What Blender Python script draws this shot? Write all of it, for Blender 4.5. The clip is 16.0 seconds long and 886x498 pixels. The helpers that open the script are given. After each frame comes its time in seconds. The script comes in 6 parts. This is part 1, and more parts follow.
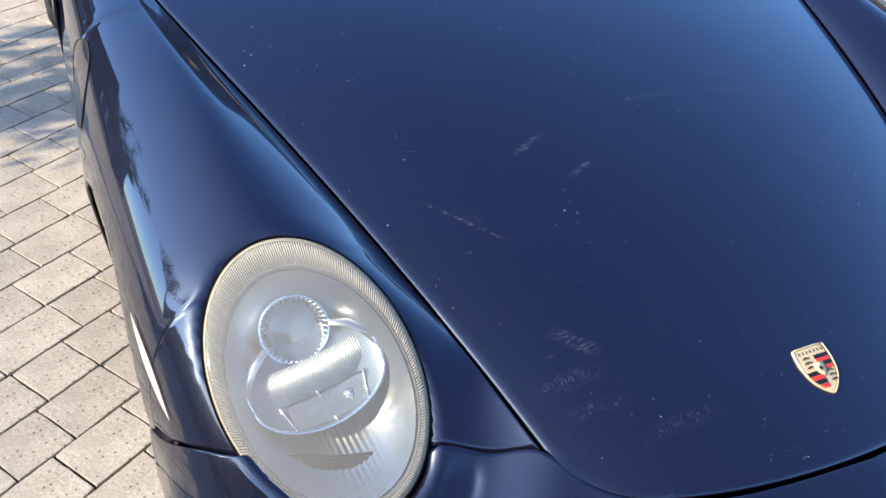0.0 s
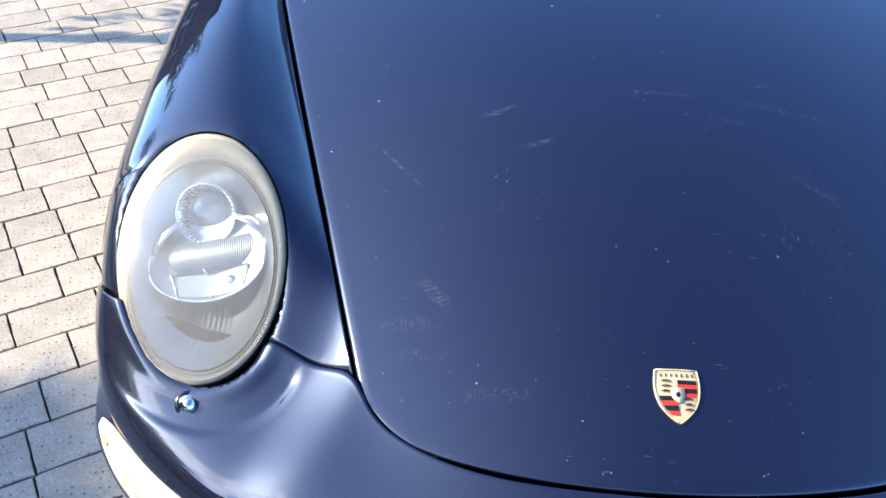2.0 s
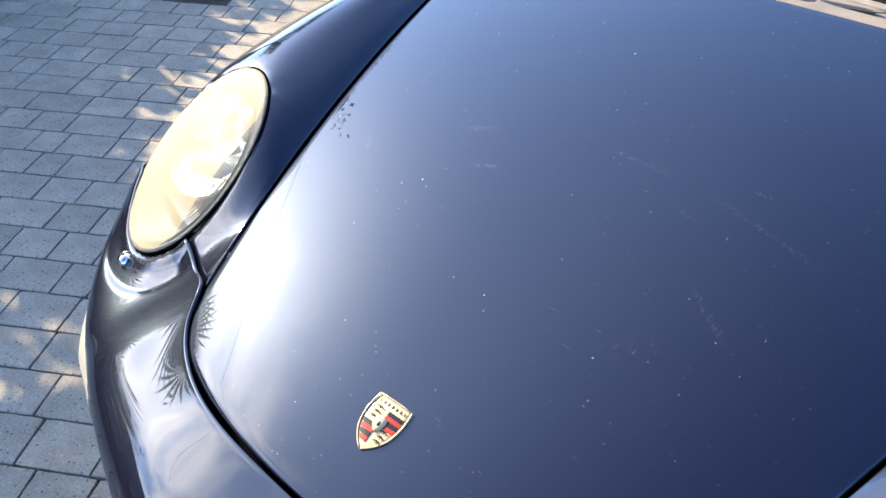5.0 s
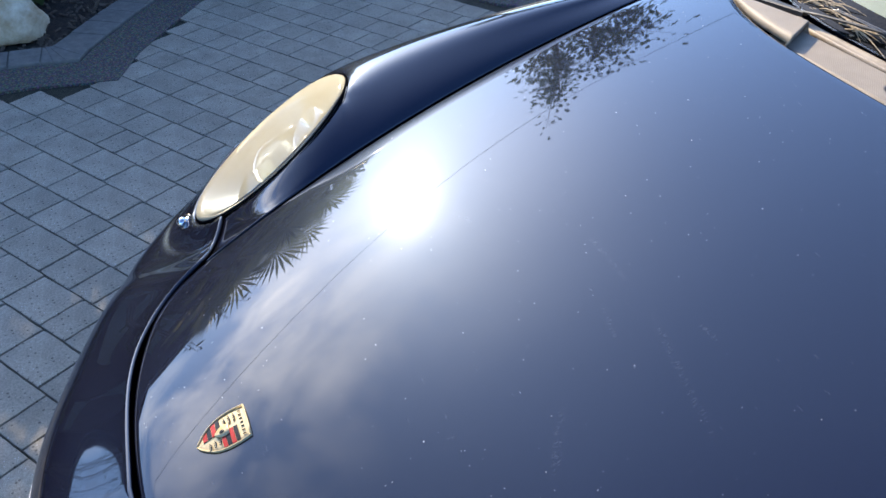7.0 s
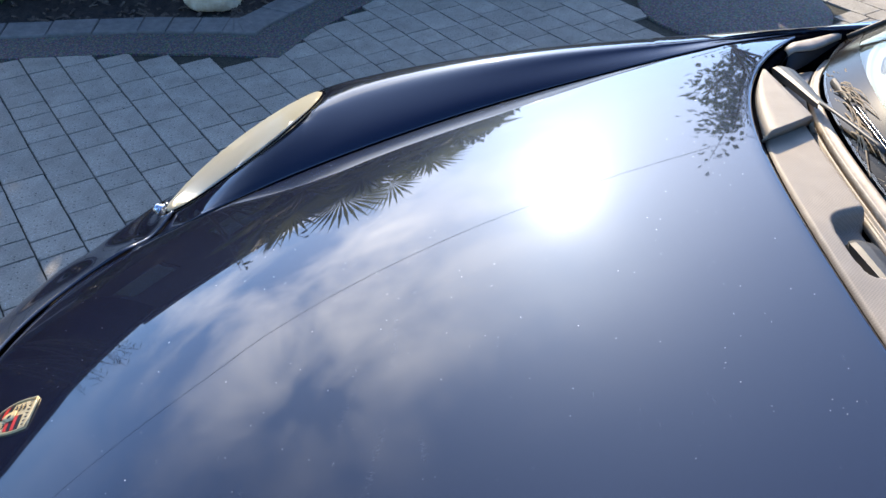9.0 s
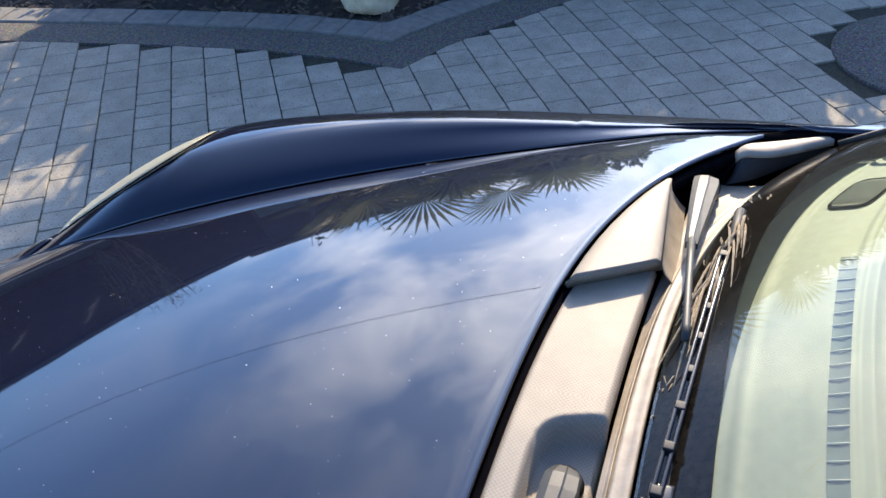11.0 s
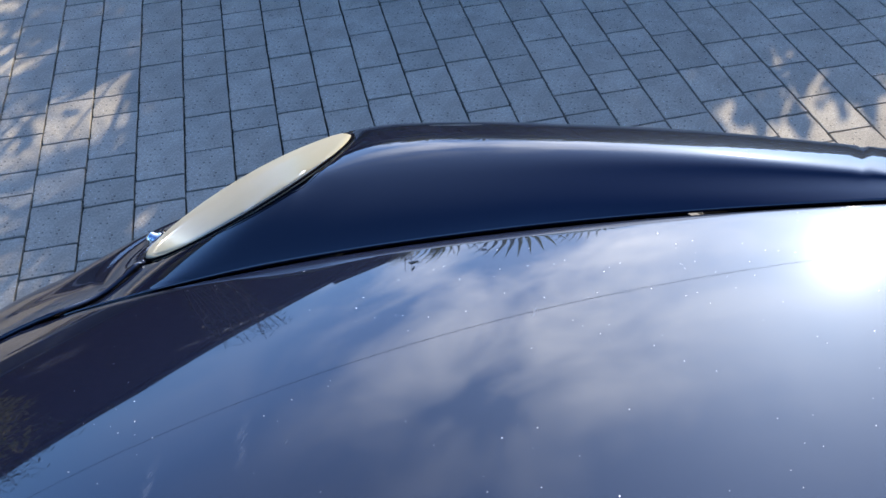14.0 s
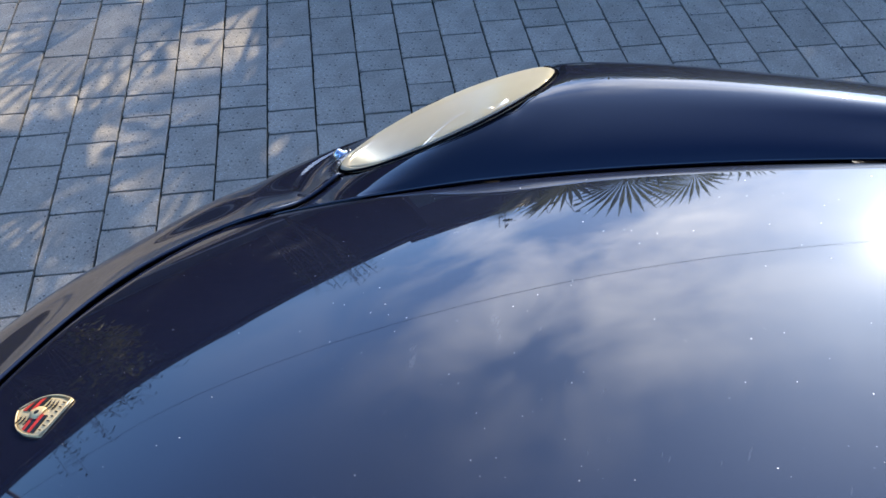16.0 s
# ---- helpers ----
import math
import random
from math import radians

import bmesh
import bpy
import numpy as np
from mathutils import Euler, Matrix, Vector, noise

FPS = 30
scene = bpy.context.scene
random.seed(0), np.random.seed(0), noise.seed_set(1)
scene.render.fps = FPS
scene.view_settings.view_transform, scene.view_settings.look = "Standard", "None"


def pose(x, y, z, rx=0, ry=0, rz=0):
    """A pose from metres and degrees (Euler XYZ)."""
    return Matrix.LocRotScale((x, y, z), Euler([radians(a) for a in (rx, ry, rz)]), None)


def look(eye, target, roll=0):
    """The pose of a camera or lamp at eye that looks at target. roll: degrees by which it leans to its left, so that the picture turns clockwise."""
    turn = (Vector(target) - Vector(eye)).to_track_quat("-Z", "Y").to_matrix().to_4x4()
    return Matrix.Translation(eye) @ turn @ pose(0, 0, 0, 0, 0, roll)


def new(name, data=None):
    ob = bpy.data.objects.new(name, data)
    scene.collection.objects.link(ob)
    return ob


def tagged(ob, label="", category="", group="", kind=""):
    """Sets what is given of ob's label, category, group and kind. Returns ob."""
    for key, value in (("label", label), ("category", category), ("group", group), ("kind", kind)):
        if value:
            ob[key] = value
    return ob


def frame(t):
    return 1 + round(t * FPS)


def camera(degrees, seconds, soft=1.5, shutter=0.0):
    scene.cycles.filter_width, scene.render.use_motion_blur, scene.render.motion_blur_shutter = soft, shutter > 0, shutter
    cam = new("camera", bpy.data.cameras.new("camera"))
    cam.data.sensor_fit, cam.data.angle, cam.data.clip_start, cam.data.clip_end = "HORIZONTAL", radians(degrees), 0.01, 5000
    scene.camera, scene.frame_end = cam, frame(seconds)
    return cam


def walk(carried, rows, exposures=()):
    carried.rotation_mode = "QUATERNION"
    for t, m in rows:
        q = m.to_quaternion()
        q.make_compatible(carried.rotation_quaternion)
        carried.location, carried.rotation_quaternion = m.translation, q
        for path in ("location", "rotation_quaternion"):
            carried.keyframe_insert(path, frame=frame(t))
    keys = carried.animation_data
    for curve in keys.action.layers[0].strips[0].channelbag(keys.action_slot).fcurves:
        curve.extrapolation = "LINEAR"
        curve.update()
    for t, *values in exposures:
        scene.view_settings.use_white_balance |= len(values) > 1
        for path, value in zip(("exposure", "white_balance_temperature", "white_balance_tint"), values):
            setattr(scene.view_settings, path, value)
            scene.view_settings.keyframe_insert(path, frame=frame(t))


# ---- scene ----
cam = camera(53.4, 16.0)
PATH = [
    (0, (-0.922, -0.293, 1.513), (-0.191, 1.120, 0.301), 4.48),
    (0.5, (-0.782, -0.347, 1.526), (-0.222, 1.132, 0.303), 4.33),
    (0.7, (-0.712, -0.373, 1.527), (-0.218, 1.130, 0.303), 3.99),
    (1, (-0.632, -0.423, 1.532), (-0.224, 1.107, 0.311), 3.98),
    (1.5, (-0.468, -0.476, 1.508), (-0.244, 1.087, 0.280), 2.94),
    (2, (-0.309, -0.531, 1.491), (-0.323, 1.053, 0.270), 2.17),
    (2.5, (-0.109, -0.521, 1.458), (-0.334, 1.056, 0.249), 1.52),
    (3, (0.047, -0.499, 1.431), (-0.315, 1.074, 0.250), 1.76),
    (3.5, (0.203, -0.463, 1.433), (-0.325, 1.061, 0.250), 1.28),
    (4, (0.332, -0.415, 1.440), (-0.358, 1.040, 0.254), 1.56),
    (4.5, (0.449, -0.330, 1.475), (-0.415, 1.020, 0.280), 1.33),
    (5, (0.564, -0.251, 1.485), (-0.492, 0.966, 0.300), 0.78),
    (7.3, (0.869, 0.327, 1.530), (-0.655, 0.855, 0.347), 0.41),
    (7.5, (0.886, 0.384, 1.541), (-0.652, 0.853, 0.351), 0.24),
    (8, (0.901, 0.542, 1.552), (-0.672, 0.868, 0.361), 0.17),
    (8.5, (0.900, 0.709, 1.569), (-0.693, 0.880, 0.373), -1.03),
    (8.7, (0.890, 0.762, 1.566), (-0.710, 0.892, 0.373), -0.41),
    (10.8, (0.514, 1.477, 1.512), (-1.011, 0.947, 0.331), -3.63),
    (11, (0.463, 1.522, 1.519), (-1.051, 0.970, 0.336), -3.67),
    (11.5, (0.379, 1.583, 1.534), (-1.121, 1.012, 0.342), -3.64),
    (12, (0.310, 1.529, 1.520), (-1.176, 0.942, 0.317), -3.26),
    (12.5, (0.211, 1.427, 1.508), (-1.255, 0.837, 0.283), -3.12),
    (13, (0.132, 1.332, 1.524), (-1.283, 0.767, 0.228), -3.01),
    (13.5, (0.124, 1.242, 1.513), (-1.240, 0.698, 0.156), -3.10),
    (14, (0.157, 1.138, 1.518), (-1.184, 0.623, 0.126), -2.77),
    (14.5, (0.191, 1.061, 1.524), (-1.132, 0.559, 0.111), -2.66),
    (15, (0.234, 1.015, 1.529), (-1.070, 0.504, 0.102), -2.90),
    (15.5, (0.288, 0.975, 1.521), (-1.006, 0.455, 0.087), -1.31),
    (16, (0.344, 0.956, 1.529), (-0.930, 0.396, 0.094), 0.22),
]
walk(cam, [(t, look(eye, target, roll)) for t, eye, target, roll in PATH],
     exposures=[(0.0, 1.24, 6600, 10), (0.5, 1.36, 6600, 10), (1.0, 1.50, 6600, 10), (2.0, 1.58, 6500, 10), (2.5, 1.58, 6500, 10), (4.0, 1.64, 6800, 10), (4.5, 1.69, 7250, 10), (5.0, 1.42, 7300, 10), (7.5, 0.84, 6700, 10), (8.5, 0.82, 6700, 10), (11.0, 0.96, 6800, 10), (12.5, 1.06, 6600, 10), (14.0, 0.82, 6250, 10), (16.0, 0.77, 6450, 10)])

# ---------------------------------------------------------------- light
SUN_AZ, SUN_EL = radians(-90.7), radians(28.5)
SUN_DIR = Vector((math.sin(SUN_AZ) * math.cos(SUN_EL), math.cos(SUN_AZ) * math.cos(SUN_EL), math.sin(SUN_EL)))


def make_world():
    w = bpy.data.worlds.new("sky")
    scene.world = w
    w.use_nodes = True
    nt = w.node_tree
    nt.nodes.clear()
    out = nt.nodes.new("ShaderNodeOutputWorld")
    bg = nt.nodes.new("ShaderNodeBackground")
    sky = nt.nodes.new("ShaderNodeTexSky")
    sky.sky_type, sky.sun_disc = "NISHITA", False
    sky.sun_elevation, sky.sun_rotation = SUN_EL, SUN_AZ
    sky.altitude, sky.air_density, sky.dust_density, sky.ozone_density = 50, 1.0, 0.3, 5.0
    co = nt.nodes.new("ShaderNodeTexCoord")
    mp = nt.nodes.new("ShaderNodeMapping")
    mp.inputs["Scale"].default_value = (1.8, 2.4, 3.6)
    mp.inputs["Rotation"].default_value = (0.2, 0.1, 0.7)
    no = nt.nodes.new("ShaderNodeTexNoise")
    no.inputs["Scale"].default_value, no.inputs["Detail"].default_value = 2.0, 6
    no.inputs["Roughness"].default_value, no.inputs["Distortion"].default_value = 0.56, 0.35
    ra = nt.nodes.new("ShaderNodeValToRGB")
    ra.color_ramp.elements[0].position, ra.color_ramp.elements[0].color = 0.40, (0, 0, 0, 1)
    ra.color_ramp.elements[1].position, ra.color_ramp.elements[1].color = 0.73, (0.74, 0.74, 0.74, 1)
    mx = nt.nodes.new("ShaderNodeMixRGB")
    mx.inputs["Color2"].default_value = (38.0, 37.2, 36.8, 1)
    nt.links.new(co.outputs["Generated"], mp.inputs["Vector"])
    nt.links.new(mp.outputs["Vector"], no.inputs["Vector"])
    nt.links.new(no.outputs["Fac"], ra.inputs["Fac"])
    sep = nt.nodes.new("ShaderNodeSeparateXYZ")
    low = nt.nodes.new("ShaderNodeMapRange")
    low.inputs["From Min"].default_value, low.inputs["From Max"].default_value = 0.48, 0.80
    low.inputs["To Min"].default_value, low.inputs["To Max"].default_value = 1.0, 0.0
    mul = nt.nodes.new("ShaderNodeMath")
    mul.operation = "MULTIPLY"
    nt.links.new(co.outputs["Generated"], sep.inputs["Vector"])
    nt.links.new(sep.outputs["Z"], low.inputs["Value"])
    nt.links.new(ra.outputs["Color"], mul.inputs[0])
    nt.links.new(low.outputs["Result"], mul.inputs[1])
    west = nt.nodes.new("ShaderNodeMapRange")
    west.inputs["From Min"].default_value, west.inputs["From Max"].default_value = -0.74, -0.36
    west.inputs["To Min"].default_value, west.inputs["To Max"].default_value = 1.0, 0.0
    mul2 = nt.nodes.new("ShaderNodeMath")
    mul2.operation = "MULTIPLY"
    nt.links.new(sep.outputs["X"], west.inputs["Value"])
    nt.links.new(mul.outputs["Value"], mul2.inputs[0])
    nt.links.new(west.outputs["Result"], mul2.inputs[1])
    south = nt.nodes.new("ShaderNodeMapRange")
    south.inputs["From Min"].default_value, south.inputs["From Max"].default_value = -0.30, 0.12
    south.inputs["To Min"].default_value, south.inputs["To Max"].default_value = 1.0, 0.0
    mul3 = nt.nodes.new("ShaderNodeMath")
    mul3.operation = "MULTIPLY"
    nt.links.new(sep.outputs["Y"], south.inputs["Value"])
    nt.links.new(mul2.outputs["Value"], mul3.inputs[0])
    nt.links.new(south.outputs["Result"], mul3.inputs[1])
    ends = nt.nodes.new("ShaderNodeMapRange")
    ends.inputs["From Min"].default_value, ends.inputs["From Max"].default_value = -0.70, -0.38
    ends.inputs["To Min"].default_value, ends.inputs["To Max"].default_value = 0.12, 1.0
    nt.links.new(sep.outputs["Y"], ends.inputs["Value"])
    mul4 = nt.nodes.new("ShaderNodeMath")
    mul4.operation = "MULTIPLY"
    nt.links.new(mul3.outputs["Value"], mul4.inputs[0])
    nt.links.new(ends.outputs["Result"], mul4.inputs[1])
    nt.links.new(mul4.outputs["Value"], mx.inputs["Fac"])
    # thin high haze that brightens the sky towards the sun
    dot = nt.nodes.new("ShaderNodeVectorMath")
    dot.operation = "DOT_PRODUCT"
    dot.inputs[1].default_value = SUN_DIR
    nt.links.new(co.outputs["Generated"], dot.inputs[0])
    near = nt.nodes.new("ShaderNodeMapRange")
    near.inputs["From Min"].default_value, near.inputs["From Max"].default_value = 0.15, 1.0
    nt.links.new(dot.outputs["Value"], near.inputs["Value"])
    power = nt.nodes.new("ShaderNodeMath")
    power.operation = "POWER"
    power.inputs[1].default_value = 2.0
    nt.links.new(near.outputs["Result"], power.inputs[0])
    half = nt.nodes.new("ShaderNodeMath")
    half.operation = "MULTIPLY"
    half.inputs[1].default_value = 0.22
    nt.links.new(power.outputs["Value"], half.inputs[0])
    glow = nt.nodes.new("ShaderNodeMixRGB")
    glow.inputs["Color2"].default_value = (13.0, 17.3, 26.8, 1)
    nt.links.new(half.outputs["Value"], glow.inputs["Fac"])
    # the bright aureole of thin cloud close round the sun
    tight = nt.nodes.new("ShaderNodeMath")
    tight.operation = "POWER"
    tight.inputs[1].default_value = 26.0
    clip = nt.nodes.new("ShaderNodeMath")
    clip.operation = "MAXIMUM"
    clip.inputs[1].default_value = 0.0
    nt.links.new(dot.outputs["Value"], clip.inputs[0])
    nt.links.new(clip.outputs["Value"], tight.inputs[0])
    ring = nt.nodes.new("ShaderNodeMath")
    ring.operation = "MULTIPLY"
    ring.inputs[1].default_value = 0.40
    nt.links.new(tight.outputs["Value"], ring.inputs[0])
    aureole = nt.nodes.new("ShaderNodeMixRGB")
    aureole.inputs["Color2"].default_value = (34.0, 36.0, 43.0, 1)
    nt.links.new(ring.outputs["Value"], aureole.inputs["Fac"])
    tint = nt.nodes.new("ShaderNodeMixRGB")
    tint.blend_type = "MULTIPLY"
    tint.inputs["Fac"].default_value = 1.0
    tint.inputs["Color2"].default_value = (0.90, 1.13, 1.43, 1)
    nt.links.new(sky.outputs["Color"], tint.inputs["Color1"])
    # milky towards the horizon, deep overhead
    deep = nt.nodes.new("ShaderNodeValToRGB")
    stops = ((0.32, (1.32, 1.27, 1.19)), (0.64, (0.97, 0.98, 1.0)), (0.92, (0.66, 0.71, 0.83)), (1.0, (0.44, 0.52, 0.72)))
    deep.color_ramp.elements.new(0.5)
    deep.color_ramp.elements.new(0.6)
    for el, (at, v) in zip(deep.color_ramp.elements, stops):
        el.position, el.color = at, (*v, 1)
    nt.links.new(sep.outputs["Z"], deep.inputs["Fac"])
    fade = nt.nodes.new("ShaderNodeMixRGB")
    fade.blend_type = "MULTIPLY"
    fade.inputs["Fac"].default_value = 1.0
    nt.links.new(tint.outputs["Color"], fade.inputs["Color1"])
    nt.links.new(deep.outputs["Color"], fade.inputs["Color2"])
    clear = nt.nodes.new("ShaderNodeMapRange")
    clear.inputs["From Min"].default_value, clear.inputs["From Max"].default_value = -0.65, -0.10
    clear.inputs["To Min"].default_value, clear.inputs["To Max"].default_value = 0.55, 1.0
    nt.links.new(sep.outputs["Y"], clear.inputs["Value"])
    deeper = nt.nodes.new("ShaderNodeMixRGB")
    deeper.blend_type = "MULTIPLY"
    high = nt.nodes.new("ShaderNodeMapRange")
    high.inputs["From Min"].default_value, high.inputs["From Max"].default_value = 0.42, 0.66
    nt.links.new(sep.outputs["Z"], high.inputs["Value"])
    nt.links.new(high.outputs["Result"], deeper.inputs["Fac"])
    nt.links.new(fade.outputs["Color"], deeper.inputs["Color1"])
    nt.links.new(clear.outputs["Result"], deeper.inputs["Color2"])
    nt.links.new(deeper.outputs["Color"], glow.inputs["Color1"])
    nt.links.new(glow.outputs["Color"], aureole.inputs["Color1"])
    nt.links.new(aureole.outputs["Color"], mx.inputs["Color1"])
    nt.links.new(mx.outputs["Color"], bg.inputs["Color"])
    bg.inputs["Strength"].default_value = 0.15
    nt.links.new(bg.outputs["Background"], out.inputs["Surface"])


make_world()
sun = new("sun", bpy.data.lights.new("sun", "SUN"))
sun.data.energy, sun.data.angle, sun.data.color = 5.0, radians(0.42), (1.0, 0.84, 0.63)
sun.matrix_world = look(SUN_DIR * 60, (0, 0, 0))


# ---------------------------------------------------------------- materials
class Nodes:
    """A node material with a Principled surface and small helpers."""

    def __init__(self, name, color=(0.5, 0.5, 0.5), rough=0.5, metal=0.0, **more):
        self.m = bpy.data.materials.new(name)
        self.m.use_nodes = True
        self.t = self.m.node_tree
        self.b = self.t.nodes["Principled BSDF"]
        self.out = self.t.nodes["Material Output"]
        self.b.inputs["Base Color"].default_value = (*color, 1)
        self.b.inputs["Roughness"].default_value = rough
        self.b.inputs["Metallic"].default_value = metal
        for k, v in more.items():
            self.b.inputs[k.replace("_", " ")].default_value = v
        self.co = self.n("ShaderNodeTexCoord")

    def n(self, kind, **values):
        node = self.t.nodes.new(kind)
        for k, v in values.items():
            node.inputs[k.replace("_", " ")].default_value = v
        return node

    def link(self, a, b):
        self.t.links.new(a, b)

    def noise(self, scale, detail=4, rough=0.55, stretch=None):
        no = self.n("ShaderNodeTexNoise", Scale=scale, Detail=detail, Roughness=rough)
        src = self.co.outputs["Object"]
        if stretch:
            mp = self.n("ShaderNodeMapping", Scale=stretch)
            self.link(src, mp.inputs["Vector"])
            src = mp.outputs["Vector"]
        self.link(src, no.inputs["Vector"])
        return no.outputs["Fac"]

    def voronoi(self, scale, feature="F1", output="Distance"):
        v = self.n("ShaderNodeTexVoronoi", Scale=scale)
        v.feature = feature
        self.link(self.co.outputs["Object"], v.inputs["Vector"])
        return v.outputs[output]

    def ramp(self, fac, stops):
        r = self.n("ShaderNodeValToRGB")
        e = r.color_ramp.elements
        while len(e) < len(stops):
            e.new(0.5)
        for el, (p, c) in zip(e, stops):
            el.position = p
            el.color = (*c, 1) if isinstance(c, tuple) else (c, c, c, 1)
        self.link(fac, r.inputs["Fac"])
        return r.outputs["Color"]

    def mix(self, fac, a, b, blend="MIX"):
        m = self.n("ShaderNodeMixRGB")
        m.blend_type = blend
        for key, v in (("Fac", fac), ("Color1", a), ("Color2", b)):
            if isinstance(v, bpy.types.NodeSocket):
                self.link(v, m.inputs[key])
            elif isinstance(v, tuple):
                m.inputs[key].default_value = (*v, 1)
            else:
                m.inputs[key].default_value = v if key == "Fac" else (v, v, v, 1)
        return m.outputs["Color"]

    def math(self, op, a, b=0.5):
        m = self.n("ShaderNodeMath")
        m.operation = op
        for i, v in enumerate((a, b)):
            if isinstance(v, bpy.types.NodeSocket):
                self.link(v, m.inputs[i])
            else:
                m.inputs[i].default_value = v
        return m.outputs[0]

    def streak(self, p, q, wide):
        """1 along a line on the plan from p to q, fading to 0 at its width and ends."""
        d = Vector((q[0] - p[0], q[1] - p[1], 0))
        mid = Vector(((q[0] + p[0]) / 2, (q[1] + p[1]) / 2, 0))
        a, n = d.normalized(), Vector((-d.y, d.x, 0)).normalized()
        out = []
        for axis, half in ((a, d.length / 2), (n, wide)):
            dot = self.n("ShaderNodeVectorMath")
            dot.operation = "DOT_PRODUCT"
            dot.inputs[1].default_value = axis
            self.link(self.co.outputs["Object"], dot.inputs[0])
            off = self.math("ABSOLUTE", self.math("SUBTRACT", dot.outputs["Value"], axis.dot(mid)))
            out.append(self.math("MAXIMUM", 0.0, self.math("SUBTRACT", 1.0, self.math("POWER", self.math("DIVIDE", off, half), 2.0))))
        return self.math("MULTIPLY", out[0], out[1])

    def color(self, c):
        self.link(c, self.b.inputs["Base Color"])

    def bump(self, height, strength=0.3, distance=0.002):
        bu = self.n("ShaderNodeBump", Strength=strength, Distance=distance)
        self.link(height, bu.inputs["Height"])
        self.link(bu.outputs["Normal"], self.b.inputs["Normal"])

    def random(self):
        return self.n("ShaderNodeObjectInfo").outputs["Random"]

    def island(self):
        return self.n("ShaderNodeNewGeometry").outputs["Random Per Island"]


STREAKS = (((-0.45, 0.72), (-0.345, 0.60), 0.004, 0.30, 1), ((-0.41, 0.70), (-0.36, 0.63), 0.010, 0.10, 0),
           ((-0.42, 0.39), (-0.30, 0.38), 0.016, 0.20, 0), ((-0.36, 0.46), (-0.30, 0.40), 0.012, 0.20, 1), ((-0.40, 0.345), (-0.28, 0.335), 0.012, 0.18, 0),
           ((-0.30, 0.285), (-0.17, 0.278), 0.013, 0.2, 0), ((-0.04, 0.822), (0.10, 0.815), 0.006, 0.3, 0), ((0.13, 0.815), (0.36, 0.77), 0.007, 0.3, 0),
           ((0.09, 0.774), (0.18, 0.75), 0.005, 0.2, 0), ((0.20, 0.665), (0.30, 0.60), 0.008, 0.28, 0), ((0.19, 0.85), (0.24, 0.855), 0.005, 0.3, 0),
           ((-0.27, 0.75), (-0.20, 0.78), 0.008, 0.2, 1), ((-0.21, 0.68), (-0.14, 0.705), 0.006, 0.22, 1), ((-0.23, 1.13), (-0.22, 1.19), 0.006, 0.3, 0))


